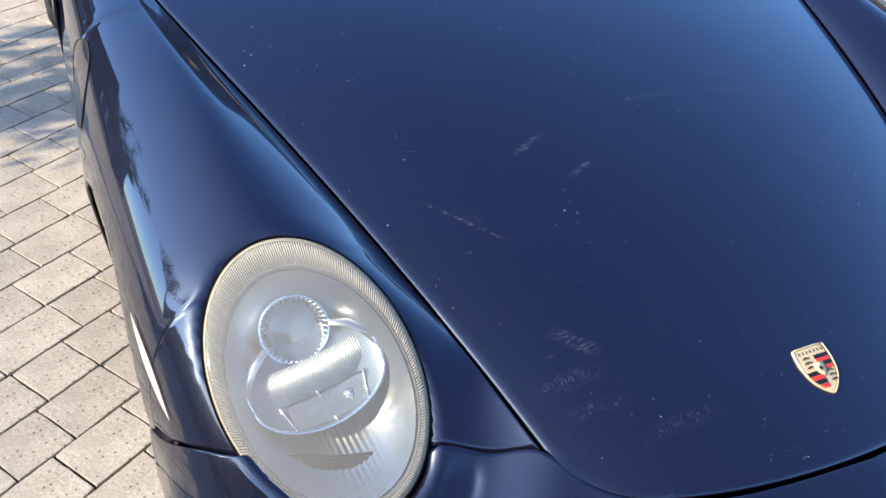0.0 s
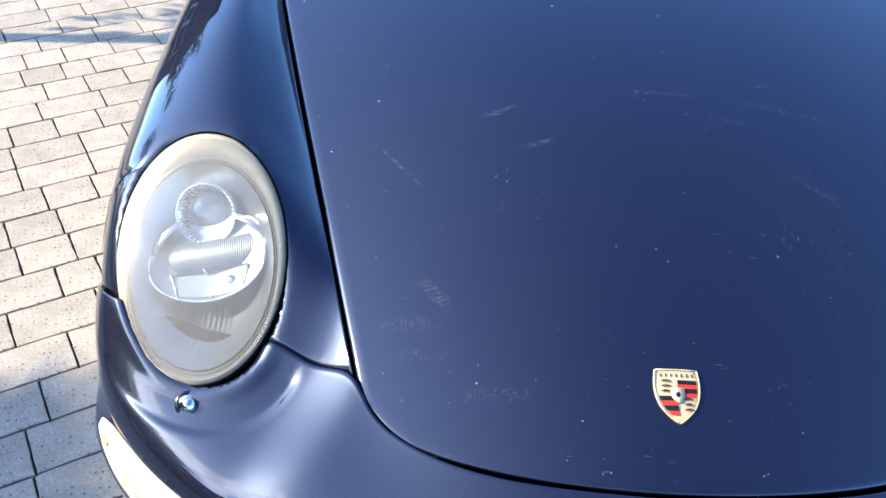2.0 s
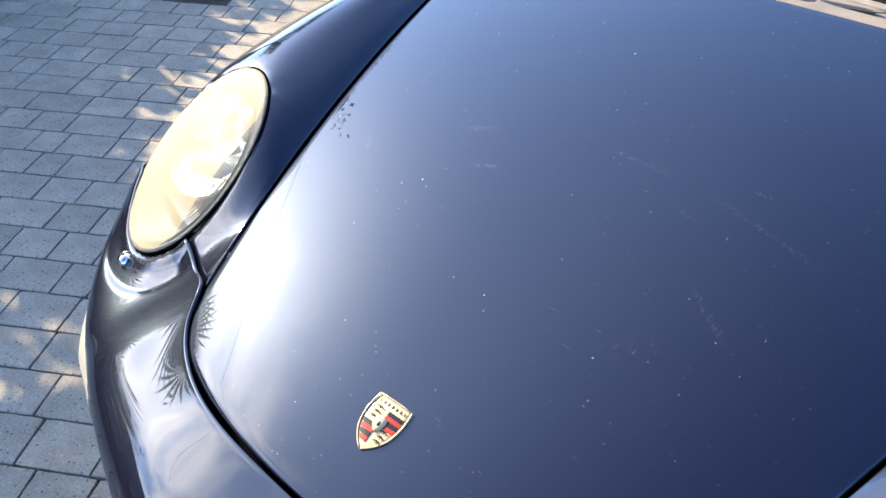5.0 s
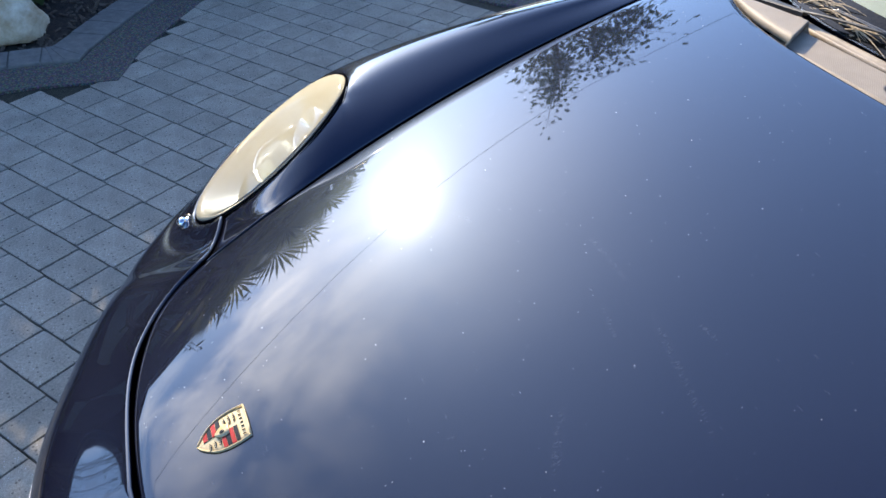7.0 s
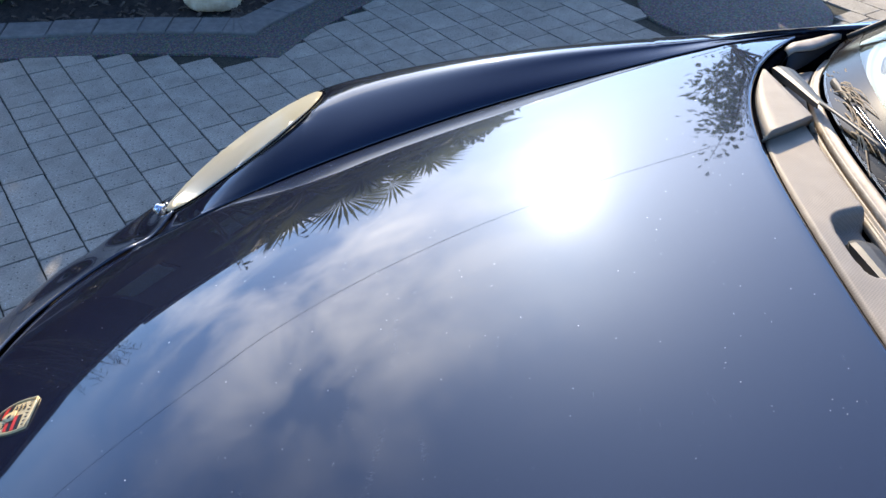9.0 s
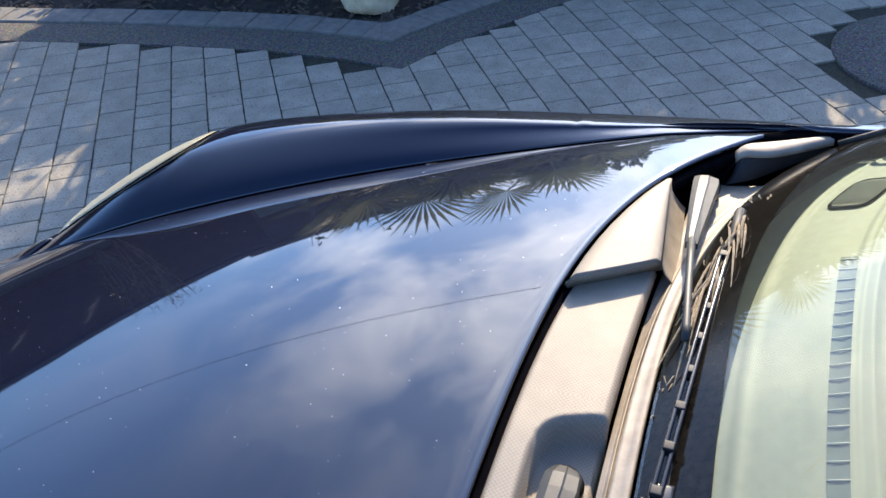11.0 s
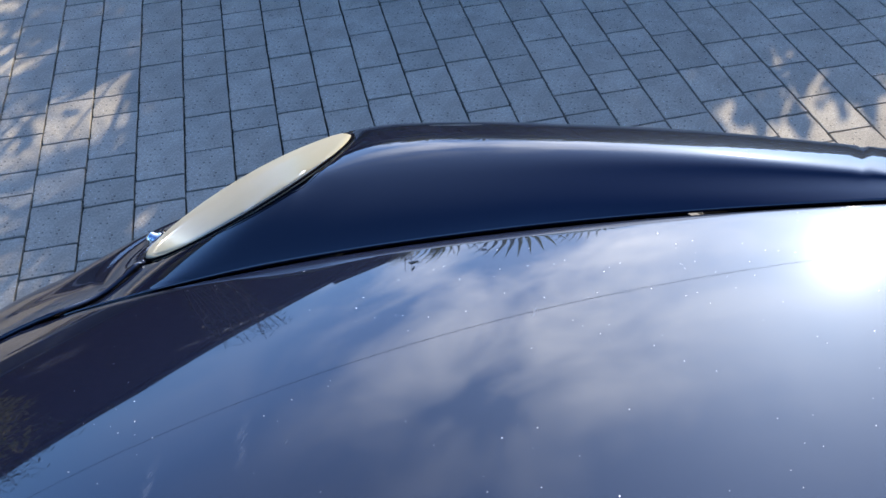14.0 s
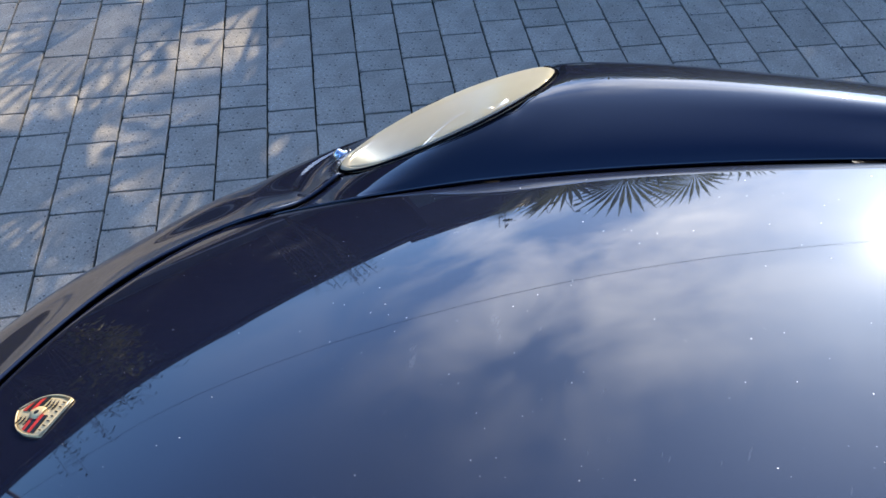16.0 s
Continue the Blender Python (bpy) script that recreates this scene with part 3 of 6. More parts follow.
def fender_section(y):
    """The fender's section at y as two splines of a parameter from 0 at the bonnet gap to 8 at the sill."""
    xe, ze, xc, zc, xs = edge_x(y) + GAP, edge_z(y), crest_x(y), crest_z(y), side_x(y)
    d = zc - 0.20
    full = math.exp(-((y - 0.50) / 0.13) ** 2)
    rear = min(1.0, max(0.0, (y - 0.95) / 0.4))
    ctrl = [(xe, ze), (xe + (0.16 + 0.10 * rear) * (xc - xe), ze + 0.36 * (zc - ze)), (xe + (0.48 + 0.10 * rear) * (xc - xe), ze + 0.81 * (zc - ze)), (xc, zc),
            (xc + (0.56 + 0.06 * (1 - full)) * (xs - xc), zc - (0.086 - 0.056 * full - 0.028 * rear) * d), (xs - 0.016, zc - (0.24 - 0.03 * full) * d), (xs, zc - 0.44 * d), (xs - 0.006, zc - 0.68 * d), (xs - 0.03, 0.20)]
    k = range(9)
    return spline(k, [c[0] for c in ctrl]), spline(k, [c[1] for c in ctrl])


def lamp_plane(x, y):
    """Height of the headlamp's plane over |x|, y."""
    return 0.6655 + (-0.171 * (x - 0.683) + 0.571 * (y - 0.503)) / 0.803


def raw_fender_z(x, y):
    fx, fz = fender_section(y)
    lo, hi = 0.0, 6.0
    for _ in range(30):
        mid = (lo + hi) / 2
        lo, hi = (mid, hi) if fx(mid) < x else (lo, mid)
    return fz(lo)


def lamp_uv(x, y):
    ax = abs(x)
    return (y - 0.503 - 0.11 * (ax - 0.683)) / 0.165, (ax - 0.683 - 0.20 * (y - 0.503)) / 0.134


def in_lamp(p, size=0.95):
    return math.hypot(*lamp_uv(p[0], p[1])) < size and p[2] > 0.45


# how far the fender must rise or sink to meet the lamp's rim, by angle round the lamp
LIFT = []
for i in range(96):
    a = 2 * math.pi * i / 96
    u, v = math.cos(a), math.sin(a)
    dy = (0.165 * u + 0.01474 * v) / 0.978
    dx = 0.134 * v + 0.2 * dy
    LIFT.append(lamp_plane(0.683 + dx, 0.503 + dy) - 0.0015 - raw_fender_z(0.683 + dx, 0.503 + dy))
LIFT = [max(-0.05, min(0.05, q)) for q in LIFT]
for _ in range(3):
    LIFT = [(LIFT[i - 1] + 2 * LIFT[i] + LIFT[(i + 1) % 96]) / 4 for i in range(96)]


def fender_blend(x, y, z, reach=0.55):
    u, v = lamp_uv(x, y)
    r = math.hypot(u, v)
    if r > 1 + reach:
        return z
    f = (math.atan2(v, u) / (2 * math.pi) % 1.0) * 96
    i = int(f) % 96
    lift = LIFT[i] + (LIFT[(i + 1) % 96] - LIFT[i]) * (f - int(f))
    w = min(1.0, max(0.0, (1 + reach - r) / reach))
    return z + lift * w * w * (3 - 2 * w)


def fair(z, held, rounds):
    """Smooths a sheet of heights like a bent thin plate, keeping the held ones."""
    def lap(q):
        e = np.pad(q, 1, mode="reflect", reflect_type="odd")
        return e[:-2, 1:-1] + e[2:, 1:-1] + e[1:-1, :-2] + e[1:-1, 2:] - 4 * q
    z = np.array(z, float)
    for _ in range(rounds):
        z = np.where(held, z, z - 0.025 * lap(lap(z)))
    return z


def fender_rows(side, cols=72):
    """The fender from the bumper's seam to the door, trimmed to the wheel arch."""
    sections = {}

    def at(y, w):
        key = round(y, 4)
        if key not in sections:
            sections[key] = fender_section(key)
        fx, fz = sections[key]
        return fx(w), fz(w)

    seam = spline([0.43, 0.49, 0.55, 0.67, 0.79, 0.838, 0.872, 0.889], [0.3242, 0.3512, 0.3792, 0.4082, 0.4502, 0.4952, 0.564, 0.632])
    verts, n = [], cols + 1
    spread = [0.92 * j / cols + 0.08 * (j / cols) ** 2 for j in range(n)]
    starts = []
    for t in spread:
        y = 0.45
        for _ in range(12):
            y = 0.5 * y + 0.5 * min(0.632, max(0.32, seam(min(at(y, 8 * t)[0], 0.889))))
        starts.append(y)
    rise, held = [], []
    rows = [("front", i / 30) for i in range(30)] + [("body", 0.64 + 0.0125 * i) for i in range(58)] + [("body", 1.365 + 0.02 * i) for i in range(21)]
    for kind, r in rows:
        w1 = 8.0
        if kind == "body":
            bottom = arch_bottom(r)
            for i in range(600):
                if at(r, 3 + i / 120)[1] < bottom:
                    w1 = 3 + i / 120
                    break
        for j, t in enumerate(spread):
            y = starts[j] + r * (0.64 - starts[j]) if kind == "front" else r
            x, z = at(y, w1 * t)
            near = x > edge_x(y) + 0.006 and z > 0.5
            rise.append(fender_blend(x, y, z) - z if near else 0.0)
            far = math.hypot(*lamp_uv(x, y))
            held.append(not near or far < 0.99 or far > 1.8)
            if j == 0:
                z -= 0.003
            elif kind == "front" and r == 0:
                z -= 0.001
            verts.append((side * x, y, z))
    rise = fair(np.array(rise).reshape(len(rows), n), np.array(held).reshape(len(rows), n), 150).ravel()
    verts = [(x, y, z + float(d) - (0.12 * max(0.0, 0.995 - math.hypot(*lamp_uv(x, y))) if z > 0.45 else 0.0)) for (x, y, z), d in zip(verts, rise)]
    faces = []
    for i in range(len(rows) - 1):
        for j in range(cols):
            q = (i * n + j, (i + 1) * n + j, (i + 1) * n + j + 1, i * n + j + 1)
            if not all(in_lamp(verts[k]) for k in q):
                faces.append(q if side < 0 else q[::-1])
    return verts, faces


# the bumper: an upper rim along the bonnet and lamps, a nose line, and the valance below
RIM = [(0.0, 0.155, 0.5815), (0.2, 0.174, 0.583), (0.33, 0.217, 0.587), (0.402, 0.272, 0.594), (0.436, 0.3225, 0.604), (0.49, 0.3500, 0.604),
       (0.55, 0.3780, 0.601), (0.67, 0.407, 0.592), (0.79, 0.449, 0.592), (0.838, 0.492, 0.576), (0.872, 0.560, 0.548), (0.889, 0.640, 0.50)]
NOSE = [(0.0, -0.005, 0.45), (0.18, 0.014, 0.45), (0.33, 0.058, 0.45), (0.45, 0.106, 0.45), (0.53, 0.145, 0.45), (0.59, 0.178, 0.45),
        (0.65, 0.212, 0.45), (0.73, 0.275, 0.45), (0.80, 0.352, 0.45), (0.845, 0.430, 0.445), (0.876, 0.530, 0.44), (0.892, 0.640, 0.43)]
RIM = [(x, y, bonnet_z(x, y + 0.006) - 0.002 if i < 4 else raw_fender_z(x, y + 0.006) - 0.001 if i < 10 else z) for i, (x, y, z) in enumerate(RIM)]
rim_c = [spline(range(12), [p[i] for p in RIM]) for i in range(3)]
nose_c = [spline(range(12), [p[i] for p in NOSE]) for i in range(3)]


def skin_z(x, y):
    return bonnet_z(x, y) if x < edge_x(y) else raw_fender_z(x, y)


# how steeply the panels behind the bumper's rim run down to it
FALL = []
for q in range(12):
    a, b = (Vector([c(q) for c in k]) for k in (rim_c, nose_c))
    d = Vector((b.x - a.x, b.y - a.y)).normalized()
    FALL.append((skin_z(a.x - 0.05 * d.x, a.y - 0.05 * d.y) - skin_z(a.x - 0.006 * d.x, a.y - 0.006 * d.y)) / 0.044 if q < 9 else 0.5)
FALL = [min(0.95, max(0.25, f) + 0.25) for f in FALL]
for _ in range(2):
    FALL = [(FALL[max(i - 1, 0)] + 2 * FALL[i] + FALL[min(i + 1, 11)]) / 4 for i in range(12)]
fall_c = spline(range(12), FALL)


def upper_bumper(q, v):
    """The bumper's plain upper skin at |s| = q, before it meets the lamp."""
    a = Vector([c(q) for c in rim_c])
    b = Vector([c(q) for c in nose_c])
    flat = Vector((b.x - a.x, b.y - a.y, 0))
    p1 = a + flat * 0.40 + Vector((0, 0, -0.40 * min(fall_c(q) * flat.length, 0.62 * (a.z - b.z) / 0.40)))
    p2 = b + Vector((0, 0, 0.56 * (a.z - b.z))) - flat * 0.01
    u = 1 - v
    return a * u ** 3 + p1 * 3 * u * u * v + p2 * 3 * u * v * v + b * v ** 3


# how far the bumper must move to meet the lamp's rim, by angle round the lamp
DROP = [[] for _ in range(96)]
for i in range(61):
    for j in range(81):
        p = upper_bumper(4.0 + i * 0.1, j / 80)
        u, v = lamp_uv(p.x, p.y)
        if 0.93 < math.hypot(u, v) < 1.07:
            DROP[int((math.atan2(v, u) / (2 * math.pi) % 1.0) * 96) % 96].append(lamp_plane(p.x, p.y) - 0.002 - p.z)
known = [i for i in range(96) if DROP[i]]
DROP = [sum(DROP[i]) / len(DROP[i]) if DROP[i] else None for i in range(96)]
DROP = [DROP[min(known, key=lambda k: min(abs(k - i), 96 - abs(k - i)))] for i in range(96)]
for _ in range(6):
    DROP = [(DROP[i - 1] + 2 * DROP[i] + DROP[(i + 1) % 96]) / 4 for i in range(96)]


def bumper_blend(x, y, z, reach=0.75):
    u, v = lamp_uv(x, y)
    r = math.hypot(u, v)
    if r > 1 + reach:
        return z
    f = (math.atan2(v, u) / (2 * math.pi) % 1.0) * 96
    i = int(f) % 96
    lift = DROP[i] + (DROP[(i + 1) % 96] - DROP[i]) * (f - int(f))
    w = min(1.0, max(0.0, (1 + reach - r) / reach))
    z = z + lift * w * w * (3 - 2 * w) - 0.02 * max(0.0, 1 - r)
    g = min(1.0, max(0.0, (1.22 - r) / 0.22))
    return z + (lamp_plane(abs(x), y) - 0.002 - 0.10 * max(0.0, 1 - r) - z) * g * g * (3 - 2 * g)


def bumper_point(s, v, out=0.0):
    """s from -11 to 11 along the bumper, v: 0 rim, 1 nose, 2 lower lip."""
    sg, q = (1 if s >= 0 else -1), abs(s)
    b = Vector([c(q) for c in nose_c])
    if v <= 1:
        p = upper_bumper(q, v)
        if v < 0.8 and p.x > 0.4:
            near, far = fender_blend(p.x, p.y, p.z), bumper_blend(p.x, p.y, p.z)
            p.z = near + (far - near) * min(1.0, v * 3)
        if v == 0:
            p.z -= 0.001
    else:
        t = v - 1
        inward = Vector((-b.x * 0.9, 0.75 - b.x * 0.3, 0)).normalized()
        k = min(1.0, max(0.0, (q - 3.0) / 3.0)) * min(1.0, max(0.0, (11 - q) / 2.0))
        p = b + inward * (0.05 * t * t - 0.032 * k * math.sin(math.pi * min(1.0, t * 1.5))) + Vector((0, 0, -0.28 * t))
    if out:
        away = Vector((b.x * 1.2, b.y - 1.0, 0.25)).normalized()
        p = p + away * out
    return Vector((sg * p.x, p.y, p.z))


# ---------------------------------------------------------------- the car
car = tagged(new("sports_car"), "dark metallic blue sports coupe with dusty bonnet parked on paving", "car")
AS = [2 * t - 1 for t in dense(150)]
bonnet = part("bonnet", grid(lambda b, a: bonnet_point(a, b), dense(60), AS, flip=True), PAINT, car, "dusty dark blue bonnet with fine scratches")
solid(bonnet, 0.010)
# black sheet added under the bonnet, standing in for the shade in its gaps
part("inner_panel", grid(lambda b, a: bonnet_point(a * 1.10, -0.03 + b * 1.10, 0.0, 0.035), [i / 16 for i in range(17)], [-1 + i / 8 for i in range(17)], flip=True), DARK_VOID, car, "black sheet below the bonnet gaps, standing in for their shade")

for side in (-1, 1):
    fender = part("fender", fender_rows(side), PAINT_PLAIN, car)
    solid(fender, 0.006)

SS = [-11 + 22 * i / 308 for i in range(309)]
VS = [0, 0.02] + [0.02 + 0.98 * i / 40 for i in range(1, 41)] + [1 + i / 8 for i in range(1, 9)]
skin_v, skin_f = grid(bumper_point, SS, VS)
held = [v == 0 or v > 0.93 or (math.hypot(*lamp_uv(p.x, p.y)) < 1.0 and p.z > 0.45) for p, v in zip(skin_v, VS * len(SS))]
faired = fair(np.array([p.z for p in skin_v]).reshape(len(SS), len(VS)), np.array(held).reshape(len(SS), len(VS)), 2500).ravel()


def seat(p, v):
    """A shallow dished seat with a crisp rim round the front of the lamp."""
    lu, lv = lamp_uv(p.x, p.y)
    r = max(0.01, math.hypot(lu, lv))
    if v > 0.9 or r > 1.5:
        return 0.0
    f = min(1.0, max(0.0, (1.40 - r) / 0.10)) * min(1.0, max(0.0, (-lu / r - 0.15) / 0.45)) * min(1.0, max(0.0, (r - 1.0) / 0.14)) * min(1.0, v / 0.12)
    return 0.0055 * f * f * (3 - 2 * f)


skin_v = [Vector((p.x, p.y, float(z) - seat(p, v) - (0.25 * max(0.0, 1.0 - math.hypot(*lamp_uv(p.x, p.y))) if v < 0.9 else 0.0))) for p, z, v in zip(skin_v, faired, VS * len(SS))]
WASHER = min(skin_v, key=lambda p: (p.x - 0.669) ** 2 + (p.y - 0.322) ** 2)
bumper = part("bumper", (skin_v, [q for q in skin_f if not all(in_lamp(skin_v[k], 0.95) for k in q)]), PAINT_PLAIN, car)
solid(bumper, 0.006)
# a second added sheet blackens the bumper seams as shade would
part("inner_panel", grid(lambda s, v: bumper_point(s, v) + Vector((0, 0.03, -0.035)), [-11 + 22 * i / 44 for i in range(45)], [-0.0, 0.3, 0.6, 1.0]), DARK_VOID, car, "black sheet behind the bumper seams, standing in for their shade")


# ---- headlamps
def headlamp(side):
    """An oval lamp: ribbed bezel, reflector bowl, projector, lower lamp and a domed clear lens."""
    c = Vector((side * 0.683, 0.503, 0.6655))
    n = Vector((side * 0.171, -0.571, 0.803)).normalized()
    e1 = Vector((side * 0.16, 0.82, 0.545))
    e1 = (e1 - n * e1.dot(n)).normalized()
    e2 = n.cross(e1) * side

    def at(r, a, h, big=(0.201, 0.136), shift=0.0):
        return c + e1 * (big[0] * r * math.sin(a) + shift) + e2 * (big[1] * r * math.cos(a)) + n * h

    def dome(r):
        return 0.019 * (1 - r ** 2.6) + 0.0035 - 0.006 * max(0.0, (r - 0.96) / 0.04) ** 2

    seg = 96
    angs = [2 * math.pi * i / seg for i in range(seg + 1)]
    lamp = part("headlamp", grid(lambda a, t: at(0.97 * (1 - t), a, 0.002 - 0.10 * math.sqrt(t)), angs, [i / 8 for i in range(9)], flip=side < 0), BLACK_GLOSS, car, "hazy oval headlamp with ribbed silver bezel")
    # black seal round the lamp
    part("seal", grid(lambda a, t: at(0.992 + 0.020 * t, a, 0.0020 + 0.001 * math.sin(math.pi * t) - 0.003 * t), angs, [0, 0.25, 0.5, 0.75, 1.0], flip=side < 0), SEAL, lamp, "thin black rubber seal")
    # bezel: from the outer rim to the opening, which sits low in the oval; ribs run across it

    def bezel(a, t):
        o = at(0.995, a, -0.002)
        i = at(1.0, a, -0.002, (0.171, 0.119), -0.0135)
        p = o.lerp(i, t)
        return p + n * (0.002 * math.sin(math.pi * min(1, t * 1.1)))

    fine = [2 * math.pi * i / 1056 for i in range(1057)]
    ribs = grid(lambda a, t: bezel(a, t) + n * (0.0020 * (1 if int(round(a / (2 * math.pi) * 1056)) % 4 < 2 else -1) if 0.05 < t < 0.95 else 0), fine, [0, 0.08, 0.3, 0.5, 0.7, 0.92, 1.0], flip=side < 0)
    part("bezel", ribs, BEZEL, lamp, "ribbed matt silver bezel")
    part("inner_rim", grid(lambda a, t: at(1.0 - 0.03 * t, a, 0.001 - 0.006 * t, (0.171, 0.119), -0.0135), angs, [0, 0.3, 1.0], flip=side < 0), ALLOY, lamp)
    # reflector bowl, its lower half ribbed

    def bowl(a, t):
        p = at(0.96 * (1 - t), a, -0.080 * (1 - (1 - t) ** 2), (0.171, 0.119), -0.0135)
        low = min(1.0, max(0.0, (-(p - c).dot(e1) - 0.05) / 0.02))
        return p + n * (0.0014 * low * math.sin((p - c).dot(e2) * 2 * math.pi / 0.0085) * min(1.0, 4 * t))

    part("reflector", grid(bowl, fine[::6], [i / 20 for i in range(21)], flip=side < 0), REFLECTOR, lamp, "ribbed bright reflector bowl")
    m = Matrix((e2 * side, e1, n)).transposed().to_4x4()

    # inner mask: a plate that fills the upper opening and ends in a curved lower edge
    def mask(u, v):
        w = 0.094 * math.sqrt(max(0.0, 1 - (0.25 * v) ** 2))
        lo = -0.006 - 0.060 * math.sqrt(max(0.0, 1 - u * u))
        y = lo + (0.070 - lo) * v
        return c + e2 * (u * w) + e1 * y + n * (-0.034 + 0.010 * u * u - 0.012 * v)

    US = [-1 + i / 24 for i in range(49)]
    plate = part("inner_mask", grid(mask, US, [i / 12 for i in range(13)], flip=side > 0), MASK, lamp, "silver inner mask with a curved lower edge")
    part("mask_edge", tube([mask(u, 0.0) + n * 0.002 for u in US], 0.0026, 6), CHROME, plate)
    for sg in (-1, 1):
        part("mask_side", tube([mask(sg, v) + n * 0.002 for v in (0, 0.3, 0.6, 0.9)], 0.0018, 6), CHROME, plate)
    # bracket arms that carry the projector
    for sg in (-1, 1):
        arm = [c + e2 * (sg * x) + e1 * y - n * d for x, y, d in ((0.046, 0.062, 0.022), (0.070, 0.050, 0.026), (0.098, 0.020, 0.030))]
        part("bracket", tube(arm, [0.006, 0.009, 0.007], 8, 0.5), ALLOY, plate, "grey bracket arm")
    # fluted bridge across the mask
    part("bridge", grid(lambda x, y: c + e2 * x + e1 * (0.002 + y + 1.2 * x * x) + n * (-0.026 - 9.0 * (y - 0.004) ** 2 - 1.5 * x * x + 0.0007 * math.cos(x * 2 * math.pi / 0.0033)), [-0.074 + 0.00055 * i for i in range(270)], [-0.020 + 0.004 * j for j in range(13)], flip=side > 0), MASK, lamp, "fluted silver bridge between the lamps")
    # main beam: a wide shallow trough under the bridge behind a tilted clear pane
    def trough(u, v, lift=0.0):
        y = -0.016 - 0.038 * v - 0.011 * (1 - u * u) * v
        return c + e2 * (0.064 * u * (1 - 0.16 * v)) + e1 * y + n * (-0.031 - 0.024 * math.sin(math.pi * min(1.0, v * 1.1)) * (1 - u ** 4) + lift)

    TU = [-1 + i / 16 for i in range(33)]
    beam = part("main_beam", grid(trough, TU, [i / 12 for i in range(13)], flip=side < 0), MASK, lamp, "wide shallow main-beam reflector")
    for u0 in (-0.96, -0.12, 0.96):
        part("divider", tube([trough(u0 + (0.16 * v if abs(u0) < 0.5 else 0), v, 0.003) for v in (0.0, 0.3, 0.6, 0.95)], [0.0016, 0.0014, 0.0014, 0.0012], 6), ALLOY, beam)
    part("bulb_shield", tube([trough(0.52, 0.25, 0.004), trough(0.55, 0.45, 0.012), trough(0.58, 0.7, 0.006)], [0.006, 0.011, 0.005], 12), CHROME, beam, "small chrome bulb shield")
    part("beam_glass", grid(lambda u, v: c + e2 * (0.052 * u) + e1 * (-0.020 - 0.030 * v - 0.008 * (1 - u * u) * v) + n * (-0.0275 - 0.004 * u * u), [-1 + i / 8 for i in range(17)], [i / 6 for i in range(7)], flip=side < 0), BEAM_GLASS, beam, "clear rectangular pane over the main beam").visible_shadow = False
    # projector near the top, its fluted wall opening forwards
    top = Matrix.Translation(c + e1 * 0.072 - n * 0.024) @ m @ Euler((radians(24), 0, 0)).to_matrix().to_4x4()
    ring = part("projector_ring", lathe([(0.036, -0.040), (0.049, -0.020), (0.0495, 0.000), (0.0475, 0.002), (0.0455, 0.000), (0.0370, -0.022), (0.0355, -0.026)], top, 48), CHROME, lamp, "chrome projector ring with fluted wall")
    for i in range(40):
        a = 2 * math.pi * i / 40
        part("flute", tube([top @ Vector((r * math.cos(a), r * math.sin(a), z)) for r, z in ((0.0462, 0.0), (0.0374, -0.0215))], [0.0018, 0.0013], 5), ALLOY, ring)
    part("projector_lens", lathe([(0.0372, -0.0225), (0.034, -0.0185), (0.026, -0.0155), (0.013, -0.0138), (0.0005, -0.0132)], top, 40), PROJECTOR, lamp, "clear bulging projector lens")
    # domed clear lens over all
    lens = part("lens", grid(lambda a, t: at(0.996 * t if t else 0.0005, a, dome(t)), angs, [0, 0.12, 0.25, 0.4, 0.55, 0.7, 0.8, 0.88, 0.93, 0.96, 0.98, 0.99, 1.0]), LENS, lamp, "hazy clear plastic lens")
    lens.visible_shadow = False
    return lamp


for side in (-1, 1):
    headlamp(side)

